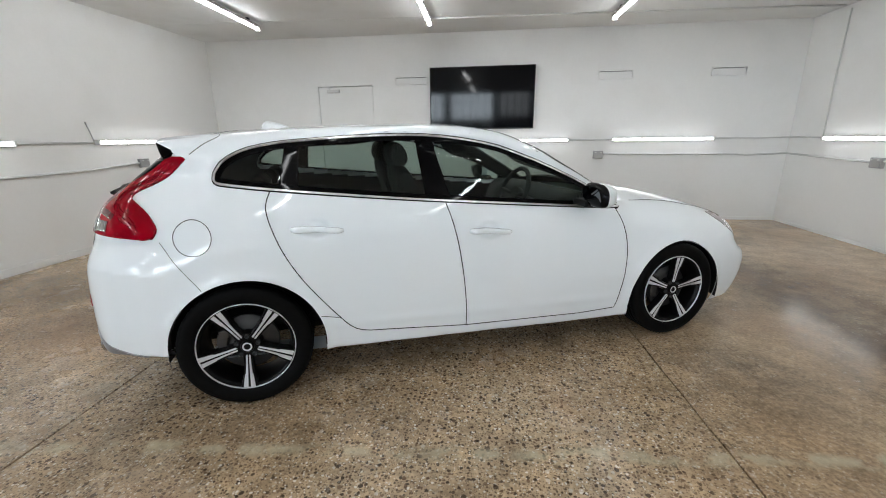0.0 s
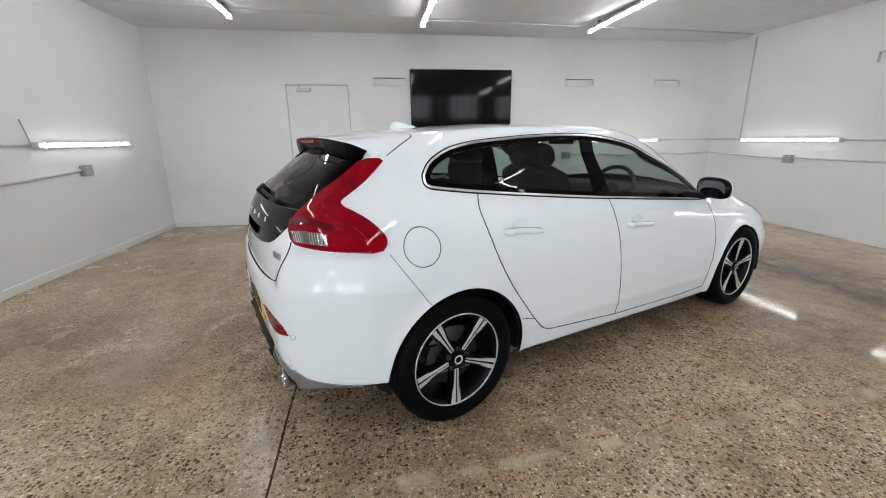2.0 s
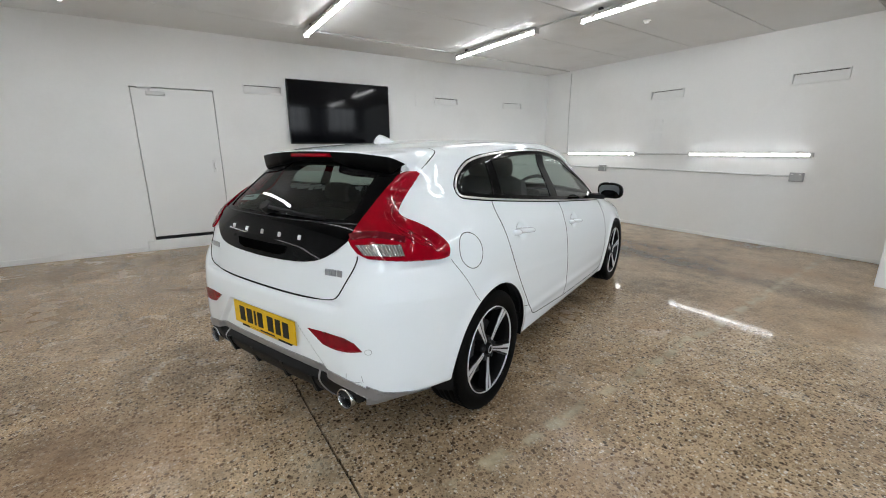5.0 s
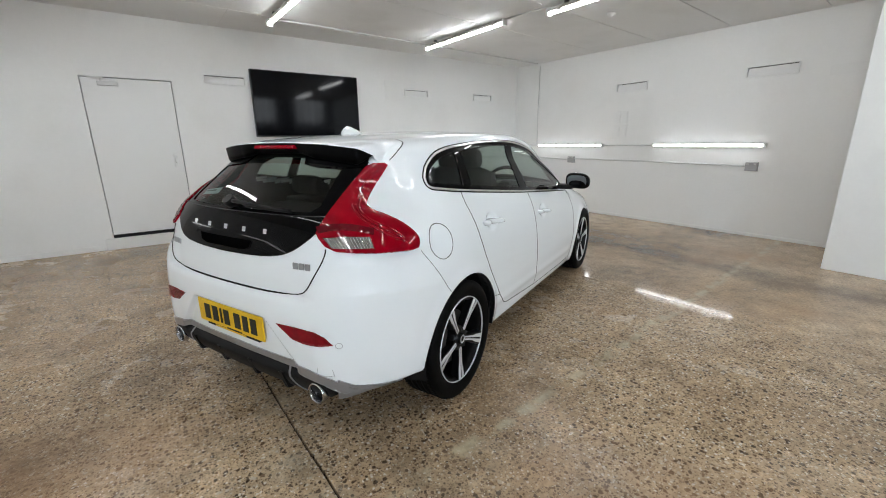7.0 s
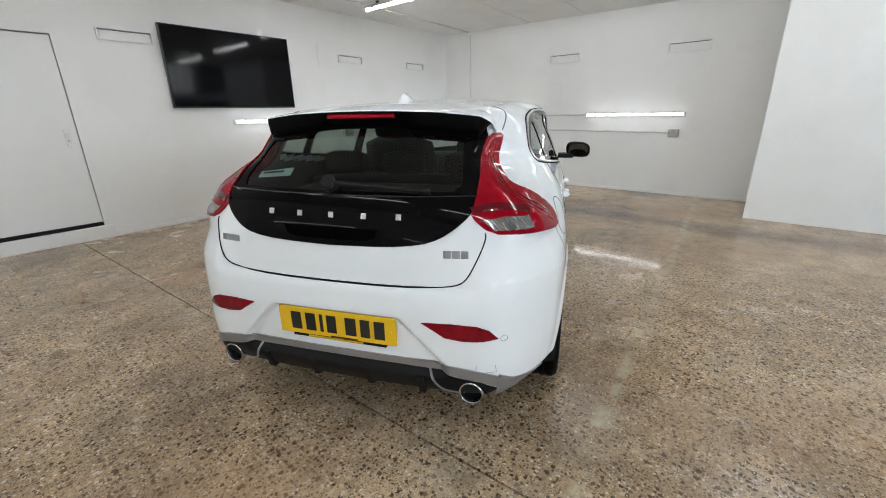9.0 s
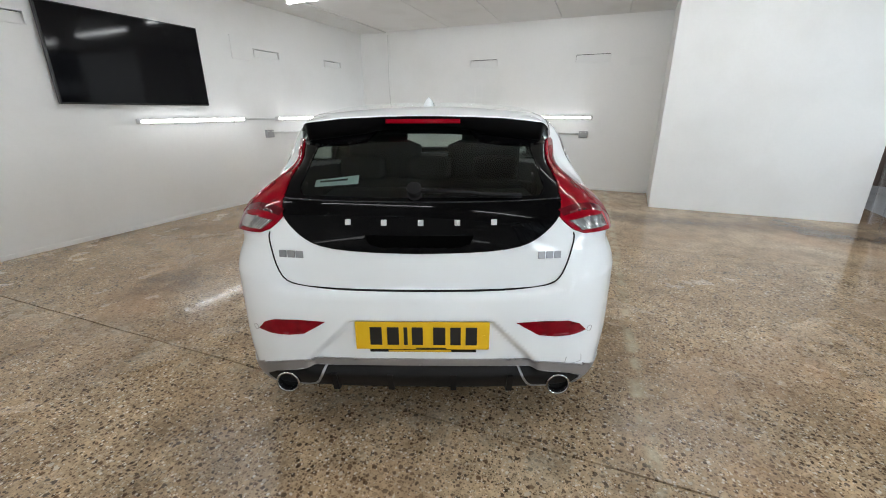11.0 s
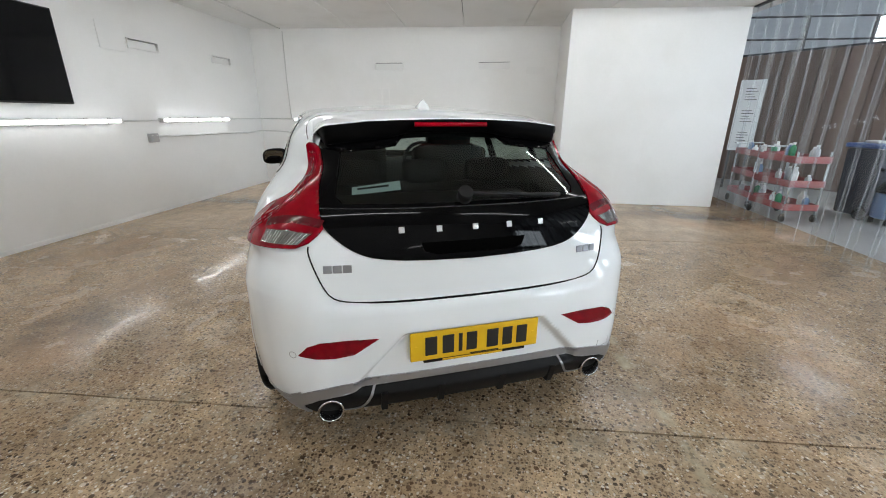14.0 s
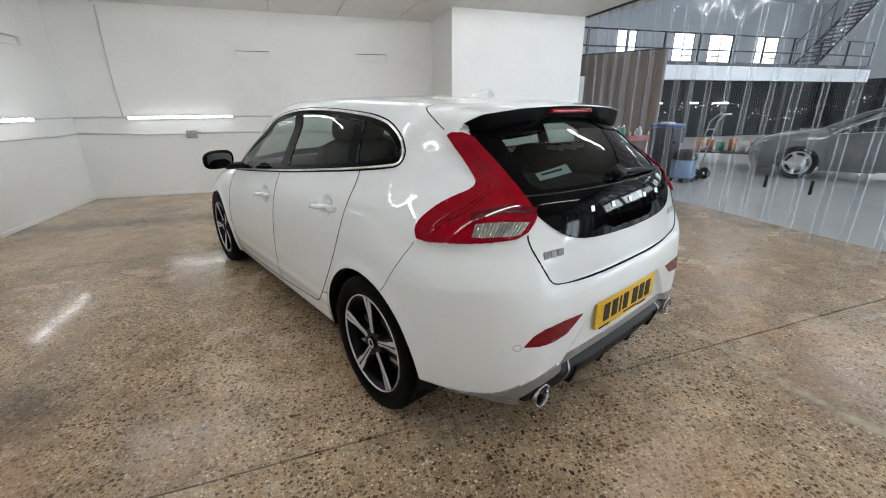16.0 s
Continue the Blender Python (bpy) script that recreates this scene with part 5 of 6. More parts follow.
        for t in [0.07 + 0.07 * k for k in range(4)] + [0.40, 0.46] + [0.56 + 0.07 * k for k in range(6)]:
            top = (LENS[0][0] * (1 - t) + LENS[2][0] * t, LENS[0][1] * (1 - t) + LENS[2][1] * t + 0.003 - 0.004 * t)
            low = (LENS[4][0] * (1 - t) + LENS[3][0] * t, LENS[4][1] * (1 - t) + LENS[3][1] * t)
            part("lens_rib", band("lens_rib", ck, [top, low], 0.003 if 0.38 < t < 0.48 else 0.0016, M_STEEL if 0.38 < t < 0.48 else M_CHROME, 0.0120, False, 0.002), None, lamp)
        hood = [(-0.185, 1.012), (-0.12, 1.025), (-0.05, 1.022), (0.03, 1.0)]
        part("lamp_ridge", band("lamp_ridge", ck, rounded(hood, 2, False), 0.024, M_BROW, 0.0114, False, 0.002), None, lamp, "dark band above the reversing lens")
        for d in (0.0, 0.022, 0.044):
            fold = [(0.12 - d, 1.235), (0.02 - d * 0.8, 1.13), (-0.015 - d * 0.6, 1.085), (0.03 - d * 0.3, 1.04 - d * 0.4), (0.10, 1.01 - d * 0.8), (0.16, 0.965 - d * 0.3), (0.17, 0.935)]
            part("lamp_fold", band("lamp_fold", ck, rounded(fold, 3, False), 0.005, M_RED, 0.0125, False, 0.004), None, lamp)
        TUCK["depth"] = 0.022
        end = [(-0.17, 0.398), (-0.10, 0.362), (-0.02, 0.342), (0.06, 0.326), (0.12, 0.316), (0.12, 0.285), (-0.17, 0.285)]
        part("blade_end", patch("blade_end", ck, end, M_SILVER, 0.0055, 0.010, 0.010), None, car, "satin silver end of the bumper blade")
        part("head_lamp", patch("head_lamp", kind, [(3.10, 0.805), (3.20, 0.795), (3.32, 0.725), (3.40, 0.64), (3.36, 0.60), (3.24, 0.68)], M_LENS, 0.003, 0.02), None, car, "clear headlamp")
        refl = [(0.372, 0.610), (0.48, 0.614), (0.58, 0.610), (0.625, 0.592), (0.658, 0.556), (0.60, 0.548), (0.525, 0.546), (0.462, 0.554)]
        part("reflector", patch("reflector", "rear", refl if s > 0 else mirror_y(refl)[::-1], M_REDDARK, 0.004, 0.015), None, car, "dark red bumper reflector")
        sens = [(s * 0.678 + 0.012 * math.cos(a), 0.554 + 0.012 * math.sin(a)) for a in np.linspace(0, 2 * math.pi, 20)[:-1]]
        part("parking_sensor", band("parking_sensor", "rear", sens, 0.0016, M_LINE, 0.001, True), None, car)
        # door handles
        for hx, hz in HANDLES:
            bm = bmesh.new()
            x0, x1 = hx - 0.125, hx + 0.13
            rows = []
            for k in range(13):
                t = k / 12
                x = x0 + (x1 - x0) * t
                z = hz + 0.010 - 0.078 * (x - hx)
                (q,), _ = on_body(kind, np.array([x]), np.array([z]))
                out = abs(f_wide(x)) - 0.004
                base = min(abs(q[1]), out) - 0.002
                lift = 0.036 * min(1, (1 - abs(2 * t - 1) ** 6) + 0.35)
                hh = 0.0165 * min(1, 0.55 + (1 - abs(2 * t - 1) ** 8)) * (1.0 if t < 0.3 else 1.06 - 0.35 * (t - 0.3))
                rows.append([bm.verts.new((x, s * (base + lift * math.cos(a) ** 0.5 if math.cos(a) > 0 else base + 0.012), z + hh * math.sin(a))) for a in np.linspace(-math.pi / 2 + 0.001, math.pi / 2 - 0.001, 9)])
            for a, b in zip(rows, rows[1:]):
                for i in range(8):
                    bm.faces.new((a[i], a[i + 1], b[i + 1], b[i])).smooth = True
                bm.faces.new((a[0], b[0], b[8], a[8]))
            bm.faces.new(rows[0])
            bm.faces.new(rows[-1][::-1])
            part("door_handle", bm, paint, car)
        # mirror
        bm = bmesh.new()
        bmesh.ops.create_uvsphere(bm, u_segments=24, v_segments=14, radius=1)
        for v in bm.verts:
            x, y, z = v.co
            x = x if x > 0 else x * 0.4
            pw = lambda c: math.copysign(abs(c) ** 0.72, c)
            v.co = (1.945 + 0.085 * pw(x), s * (0.965 + 0.105 * pw(y)), 1.02 + 0.068 * pw(z) - 0.01 * y)
        for f in bm.faces:
            f.smooth = True
        shell = bm.copy()
        bmesh.ops.delete(bm, geom=[f for f in bm.faces if f.calc_center_median().x < 1.942], context="FACES")
        bmesh.ops.delete(shell, geom=[f for f in shell.faces if f.calc_center_median().x >= 1.942], context="FACES")
        mir = part("door_mirror", bm, paint, car, "white door mirror cap")
        part("mirror_shell", shell, M_BLACK, mir, "gloss black mirror housing")
        ring = [(0.098 * math.copysign(abs(math.cos(a)) ** 0.6, math.cos(a)), 0.064 * math.copysign(abs(math.sin(a)) ** 0.6, math.sin(a))) for a in np.linspace(0, 2 * math.pi, 40)[:-1]]
        bm = bmesh.new()
        bm.faces.new([bm.verts.new((1.903 - 0.20 * q, s * (0.965 + p * 0.84), 1.02 + q * 0.80)) for p, q in ring])
        part("mirror_glass", bm, M_MIRROR, mir, "mirror glass")
        part("mirror_arm", add_box(bmesh.new(), (1.90, min(s * 0.79, s * 0.93), 0.945), (2.02, max(s * 0.79, s * 0.93), 0.985), 0.012), M_PLASTIC, mir)
        for x, turn in ((0.0, -50 if s < 0 else -19), (2.685, -84 if s < 0 else -40)):
            add_wheel(car, x, s, turn, WHEEL if full else SILVER_WHEEL)
        # wheel housings
        for cx, cz, r in ARCHES:
            bm = bmesh.new()
            prof = [(r + 0.001, s * 0.872), (r + 0.012, s * 0.84), (r + 0.03, s * 0.80), (r + 0.03, s * 0.56)]
            rows = []
            for rr, yy in prof:
                rows.append([bm.verts.new((cx + rr * math.cos(a), yy, cz + rr * math.sin(a))) for a in np.linspace(-0.16, math.pi + 0.14, 30)])
            for a, b in zip(rows, rows[1:]):
                for i in range(29):
                    bm.faces.new((a[i], a[i + 1], b[i + 1], b[i]))
            bm.faces.new(rows[-1])
            part("wheel_housing", bm, M_PLASTIC, car, "black wheel housing")
            for e in ((1,) if cx < 1 else (-1,)):
                xe = cx + e * (r + 0.004)
                part("splash_guard", box((xe - 0.012, min(s * 0.55, s * 0.848), 0.262), (xe + 0.012, max(s * 0.55, s * 0.848), 0.40), 0.003), M_PLASTIC, car, "black wheel housing edge")
    # underside
    part("underbody", box((-0.60, -0.55, 0.24), (3.35, 0.55, 0.30), 0.01), M_PLASTIC, car, "black underbody")
    part("underbody", box((0.398, -0.83, 0.245), (2.30, 0.83, 0.36), 0.01), M_PLASTIC, car, "black underbody")
    # tailgate: rear window, black panel, spoiler and its lamp
    part("rear_window", patch("rear_window", "rear", GLASS_REAR, M_RGLASS, -0.001, 0.012, 0), None, car, "dark tinted rear window")
    rim = patch("window_border", "rear", [(0.527, 1.262), (0.445, 1.262), (0.485, 1.10), (0.46, 1.075), (-0.46, 1.075), (-0.485, 1.10), (-0.445, 1.262), (-0.527, 1.262), (-0.522, 1.208), (-0.540, 1.128), (-0.546, 1.048), (0.546, 1.048), (0.540, 1.128), (0.522, 1.208)], M_BLACK, 0.003, 0.006)
    part("window_border", rim, None, car, "gloss black glass border")
    head = [(0.535, 1.250), (0.52, 1.290), (0.46, 1.325), (0.2, 1.350), (-0.2, 1.350), (-0.46, 1.325), (-0.52, 1.290), (-0.535, 1.250), (-0.448, 1.244), (-0.30, 1.256), (-0.235, 1.266), (-0.20, 1.30), (-0.17, 1.333), (0.17, 1.333), (0.20, 1.30), (0.235, 1.266), (0.30, 1.256), (0.448, 1.244)]
    part("window_border", patch("window_border", "rear", head, M_BLACK, 0.0034, 0.010), None, car, "gloss black glass border")
    part("tailgate_panel", patch("tailgate_panel", "rear", rounded(PANEL, 1, False) + mirror_y(rounded(PANEL, 1, False))[::-1], M_BLACK, 0.0052, 0.008, 0.009), None, car, "gloss black tailgate panel")
    part("panel_crease", band("panel_crease", "rear", [(-0.54, 1.061), (0, 1.061), (0.54, 1.061)], 0.003, M_STEEL, 0.006), None, car)
    part("tailgate_gap", band("tailgate_gap", "rear", mirror_y(rounded(HATCH[:9], 1, False))[::-1] + rounded(HATCH[:9], 1, False), 0.0045, M_GAP, 0.0028), None, car)
    grip = [(0.205, 0.948), (0.19, 0.915), (0.15, 0.903), (-0.15, 0.903), (-0.19, 0.915), (-0.205, 0.948)]
    # no real hollow: the recess's shade is a flat black patch on the panel
    part("grip_shade", patch("grip_shade", "rear", grip, M_HOLLOW, 0.0062, 0.008), None, car, "black handle recess")
    part("grip_edge", band("grip_edge", "rear", grip, 0.003, M_BLACK, 0.0078), None, car)
    # windscreen
    part("windscreen", patch("windscreen", "top", SCREEN, M_SCREENGLASS, 0.0, 0.05, 0), None, car)
    part("windscreen_border", band("windscreen_border", "top", inset(SCREEN, 0.012), 0.04, M_BLACK, 0.001, True), None, car)
    part("screen_lining", band("screen_lining", "top", inset(SCREEN, -0.03), 0.13, M_CABIN, -0.012, True), None, car, "dark pillar lining")
    part("bonnet_gap", band("bonnet_gap", "top", [(2.42, -0.66), (2.9, -0.64), (3.2, -0.58), (3.4, -0.45)], 0.005, M_GAP, 0.0012), None, car)
    part("bonnet_gap", band("bonnet_gap", "top", [(2.42, 0.66), (2.9, 0.64), (3.2, 0.58), (3.4, 0.45)], 0.005, M_GAP, 0.0012), None, car)
    # shark fin aerial
    bm = bmesh.new()
    prof = [(0.305, 0.0), (0.26, 0.020), (0.20, 0.043), (0.15, 0.056), (0.12, 0.058), (0.095, 0.045), (0.075, 0.0)]
    z0 = 1.404
    mid = [bm.verts.new((x, 0, z0 + q)) for x, q in prof]
    for s in (-1, 1):
        lo = [bm.verts.new((x, s * (0.034 if 0.08 < x < 0.3 else 0.008), z0 - 0.004)) for x, q in prof]
        me_ = [bm.verts.new((x, s * (0.020 if 0.08 < x < 0.3 else 0.005), z0 + q * 0.6)) for x, q in prof]
        for q1, q2 in ((lo, me_), (me_, mid)):
            for i in range(len(prof) - 1):
                bm.faces.new((q1[i], q1[i + 1], q2[i + 1], q2[i])).smooth = True
    part("aerial", bm, paint, car, "white shark fin aerial")
    # rear wiper
    bm = bmesh.new()
    pts, _ = on_body("rear", np.linspace(0.02, -0.38, 9), np.linspace(1.085, 1.068, 9))
    nrm = body_normal(pts)
    add_tube(bm, [tuple(p + n * (0.030 if i < 5 else 0.022)) for i, (p, n) in enumerate(zip(pts, nrm))], 0.009, 8)
    add_tube(bm, [tuple(p + n * 0.012) for p, n in zip(pts[2:], nrm[2:])], 0.006, 6)
    add_lathe_pts = [tuple(pts[0] + nrm[0] * k) for k in (0.0, 0.045)]
    add_tube(bm, add_lathe_pts, 0.028, 16)
    part("rear_wiper", bm, M_PLASTIC, car, "black rear wiper")
    # lower bumper: silver blade, black diffuser, fins, tail pipes
    ys = [0, 0.13, 0.26, 0.38, 0.45, 0.51, 0.56, 0.60, 0.64, 0.67, 0.70]
    blade = [(y, float(f_blade(y))) for y in ys] + [(0.735, 0.335), (0.70, 0.322)] + [(y, float(f_blade(y)) - (0.031 if y < 0.3 else 0.036 if y < 0.5 else 0.046 if y < 0.61 else 0.055)) for y in ys[:-1][::-1]]
    part("bumper_blade", patch("bumper_blade", "rear", blade + mirror_y(blade)[::-1], M_SILVER, 0.006, 0.010, 0.014), None, car, "satin silver bumper blade")
    low = [(y, float(f_blade(y)) - 0.025) for y in ys[:-1]] + [(0.66, 0.325), (0.60, 0.287), (0, 0.287)]
    part("diffuser", patch("diffuser", "rear", low + mirror_y(low)[::-1], M_PLASTIC, 0.002, 0.010, 0.02), None, car, "black ribbed diffuser")
    for y in (-0.36, -0.13, 0.13, 0.36):
        bm = bmesh.new()
        o = [(-0.772, 0.37), (-0.742, 0.277), (-0.55, 0.245), (-0.55, 0.33)]
        a = [bm.verts.new((x, y - 0.012, z)) for x, z in o]
        b = [bm.verts.new((x, y + 0.012, z)) for x, z in o]
        bm.faces.new(a)
        bm.faces.new(b[::-1])
        for i in range(4):
            bm.faces.new((a[i], a[(i + 1) % 4], b[(i + 1) % 4], b[i]))
        part("diffuser_fin", bm, M_PLASTIC, car)
    part("valance", box((-0.62, -0.62, 0.235), (-0.45, 0.62, 0.33), 0.01), M_PLASTIC, car)
    for s in (-1, 1):
        hook = [(s * 0.392, 0.398), (s * 0.41, 0.36), (s * 0.44, 0.305), (s * 0.475, 0.292), (s * 0.53, 0.291)]
        part("blade_hook", band("blade_hook", "rear", rounded(hook, 2, False), 0.009, M_SILVER, 0.005, False, 0.006), None, car)
        bm = add_lathe(bmesh.new(), [(0.041, 0.03), (0.041, -0.002), (0.043, -0.005), (0.047, -0.005), (0.049, 0.0), (0.049, 0.022), (0.044, 0.026), (0.044, 0.10)], 36, "x")
        bmesh.ops.translate(bm, vec=(-0.745, s * 0.562, 0.315), verts=bm.verts)
        tp = part("tail_pipe", bm, M_PIPE, car, "round chrome tail pipe")
        part("pipe_inside", tube([(-0.717, s * 0.562, 0.315), (-0.45, s * 0.562, 0.315)], 0.0405, 24), M_GAP, tp)
    if full:
        tow = [(-0.585, 0.447), (-0.578, 0.412), (-0.655, 0.412), (-0.650, 0.445)]
        part("tow_cover", band("tow_cover", "rear", tow, 0.0014, M_LINE, 0.001), None, car)
        # number plate: characters become plain bars
        plate = part("number_plate", box((-0.766, -0.270, 0.488), (-0.758, 0.258, 0.610), 0.004), M_YELLOW, car, "yellow rear number plate with dark bars")
        part("plate_holder", box((-0.760, -0.22, 0.472), (-0.70, 0.205, 0.59), 0.003), M_PLASTIC, plate, "black plate holder")
        y = 0.200
        for w, g in ((0.047, 0.021), (0.046, 0.019), (0.015, 0.017), (0.043, 0.041), (0.048, 0.019), (0.041, 0.019), (0.045, 0.0)):
            part("plate_bar", box((-0.7685, y - w, 0.510), (-0.765, y, 0.588), 0.001), M_INK, plate, "dark bar")
            y -= w + g
        for yy in (0.237, -0.247):
            part("plate_screw", tube([(-0.7695, yy, 0.549), (-0.763, yy, 0.549)], 0.006, 10), M_YELLOW, plate)
        part("plate_bar", box((-0.7680, -0.10, 0.492), (-0.765, 0.02, 0.497)), M_INK, plate, "dark bar")
        part("holder_bar", box((-0.7625, -0.12, 0.476), (-0.7595, 0.13, 0.483)), M_YELLOW, plate, "thin yellow bar")
        # badges as plain shapes
        for y in (0.268, 0.132, -0.005, -0.141, -0.277):
            (q,), _ = on_body("rear", np.array([y]), np.array([0.995]))
            bm = box((-0.002, -0.0105, -0.011), (0.002, 0.0105, 0.011), 0.0015)
            ob = part("badge", bm, M_BADGE, car, "small silver badge block")
            ob.matrix_basis = pose(q[0] - 0.0075, y, 0.995, 0, 16, 0)
        for y0, ws in ((0.547, (0.030, 0.030, 0.030)), (-0.448, (0.028, 0.028, 0.026))):
            y = y0
            for w in ws:
                (q,), _ = on_body("rear", np.array([y - w / 2]), np.array([0.867]))
                nq = body_normal(q[None])[0]
                ob = part("badge", box((-0.003, -w / 2, -0.014), (0.003, w / 2, 0.014), 0.002), M_SILVER, car, "small silver badge block")
                ob.matrix_basis = pose(q[0] - 0.002, y - w / 2, 0.867, 0, 4, math.degrees(math.atan2(nq[1], nq[0])) - 180)
                y -= w + 0.004
        lab = [(0.427, 1.107), (0.247, 1.123), (0.246, 1.152), (0.424, 1.130)]
        part("window_label", patch("window_label", "rear", lab, M_LABEL, -0.006, 0.02, 0), None, car, "pale blue label with a dark bar inside the rear window")
        part("label_bar", patch("label_bar", "rear", [(0.405, 1.121), (0.29, 1.132), (0.29, 1.139), (0.405, 1.127)], M_INK, -0.004, 0.02, 0), None, car, "dark bar")
    # cabin
    part("cabin_floor", box((-0.45, -0.62, 0.31), (2.3, 0.62, 0.36), 0.01), M_CABIN, car)
    for y in (-0.36, 0.36):
        front_seat(car, y)
    bench = part("rear_bench", seat_block([(0.22, 0.40), (0.72, 0.44), (0.76, 0.52), (0.70, 0.58), (0.25, 0.54)], -0.60, 0.60), M_SEAT, car)
    part("bench_back", seat_block(rounded([(0.30, 0.50), (0.36, 0.58), (0.22, 0.90), (0.14, 1.04), (0.06, 1.04), (0.12, 0.80), (0.18, 0.50)], 2), -0.60, 0.60), M_SEAT, bench)
    for y in (-0.36, 0.0, 0.36):
        hd = rounded([(0.13, 1.03), (0.15, 1.10), (0.12, 1.16), (0.06, 1.16), (0.04, 1.09), (0.06, 1.03)], 2)
        part("headrest", seat_block(hd, y - 0.12, y + 0.12, 0.06), M_SEAT, bench)
    part("parcel_shelf", box((-0.52, -0.52, 0.97), (0.05, 0.52, 0.99), 0.004), M_CABIN, car)
    dash = rounded([(1.88, 0.62), (1.92, 0.84), (1.97, 0.955), (2.10, 0.985), (2.26, 0.96), (2.30, 0.60)], 2)
    part("dashboard", seat_block(dash, -0.70, 0.70, 0.02), M_CABIN, car)
    bm = bmesh.new()
    ring = [(0, 0.185 * math.cos(a), 0.185 * math.sin(a)) for a in np.linspace(0, 2 * math.pi, 33)]
    add_tube(bm, ring, 0.016, 8, False)
    for a in (0.1, math.pi - 0.1, -math.pi / 2):
        add_tube(bm, [(0.02, 0, 0), (0, 0.185 * math.cos(a), 0.185 * math.sin(a))], 0.014, 6)
    add_tube(bm, [(0.005, 0, 0), (0.05, 0, 0)], 0.06, 16)
    add_tube(bm, [(0.03, 0, 0), (0.32, 0, 0)], 0.03, 10)
    sw = part("steering_wheel", bm, M_CABIN, car)
    sw.matrix_basis = pose(1.70, -0.36, 0.965, 0, 24, 0)
    part("inside_mirror", box((1.52, -0.12, 1.30), (1.545, 0.12, 1.36), 0.01), M_CABIN, car)
    return car


make_car(pose(-1.7485, 2.5525, 0, 0, 0, 23.25), M_PAINT, "white five-door hatchback with black alloy wheels, parked on concrete", 0.0125)

# ---- strip curtain and the workshop beyond ----
curtain = thing("strip_curtain", pose(0, YC, 0), "clear overlapping plastic strip curtain hanging to the floor", "curtain")
part("curtain_rail", box((X0, -0.03, 2.83), (PX, 0.03, 2.885), 0.004), M_STEEL, curtain, "dark steel rail")
rnd = random.Random(11)
xs = X0 + 0.1
k = 0
while xs < PX - 0.02:
    bm = bmesh.new()
    wdt = 0.30
    sway, bow = rnd.uniform(-0.02, 0.02), rnd.uniform(0.014, 0.034) * (1 if k % 2 else -1)
    lean = rnd.uniform(-0.02, 0.02)
    rows = []
    for i in range(9):
        z = 0.015 + (2.84 - 0.015) * i / 8
        f = 1 - z / 2.84
        rows.append([bm.verts.new((xs + wdt * (j / 6 - 0.5) + lean * f, 0.014 * (k % 2) + bow * (1 - (2 * j / 6 - 1) ** 2) + sway * f * f + 0.006 * math.sin(z * 3 + k), z)) for j in range(7)])
    for a, b in zip(rows, rows[1:]):
        for j in range(6):
            bm.faces.new((a[j], a[j + 1], b[j + 1], b[j])).smooth = True
        # cut edges of the thick plastic catch the light
        for j in (0, 6):
            e = [bm.verts.new(v.co + Vector((0.016 if j else -0.016, 0.003, 0))) for v in (a[j], b[j])]
            bm.faces.new((a[j], e[0], e[1], b[j])).material_index = 1
    st = part("strip", bm, M_PVC, curtain)
    st.data.materials.append(M_PVCEDGE)
    st.visible_shadow = False
    xs += 0.255
    k += 1
for x in (-0.55, -1.0):
    part("pull_handle", box((x - 0.012, 0.02, 0.50), (x + 0.012, 0.045, 0.64), 0.005), M_PLASTIC, curtain, "black pull handle")

solid("ground", box((-12, -26, -0.32), (16, YF, -0.004)), M_SHOPFLOOR, kind="structure")
solid("shop_wall_west", box((-12.2, -26, 0), (-12, YC, 7)), M_SHOPPALE, kind="structure")
solid("shop_wall_south", box((-12, -26.2, 0), (16, -26, 7)), M_SHOPPALE, kind="structure")
solid("shop_wall_east", box((16, -26, 0), (16.2, YC, 7)), M_SHOPPALE, kind="structure")
solid("shop_wall_north", box((X1 + 0.16, YC - 0.1, 0), (16, YC + 0.06, 7)), M_SHOPPALE, kind="structure")
solid("shop_wall_north_west", box((-12, YC - 0.1, 0), (X0 - 0.16, YC + 0.06, 7)), M_SHOPPALE, kind="structure")
solid("shop_wall_over", box((X0 - 0.16, YC - 0.05, 2.885), (X1 + 0.16, YC + 0.02, 7)), M_SHOPPALE, kind="structure")
# added black sheet that carries the shaded bay on along the south wall
solid("bay_shade_panel", box((-12, -25.97, 0), (16, -25.9, 2.7)), M_BAYSHADE, kind="structure")
solid("shop_ceiling", box((-12, -26, 7), (16, YC, 7.2)), M_SHOPPALE, kind="structure")


def shop_window(m, w, h, pane=M_DAY):
    win = thing("window", m, "bright daylit factory window with dark glazing bars", "window", "workshop windows", "structure")
    part("pane", box((0, 0, 0), (w, 0.01, h)), pane, win)
    n = max(2, round(w / 0.7))
    for i in range(n + 1):
        x = w * i / n
        part("glazing_bar", box((x - 0.025, -0.03, -0.03), (x + 0.025, -0.001, h + 0.03)), M_STEEL, win)
    for z in (0, h / 2, h):
        part("glazing_bar", box((-0.03, -0.032, z - 0.025), (w + 0.03, -0.002, z + 0.025)), M_STEEL, win)


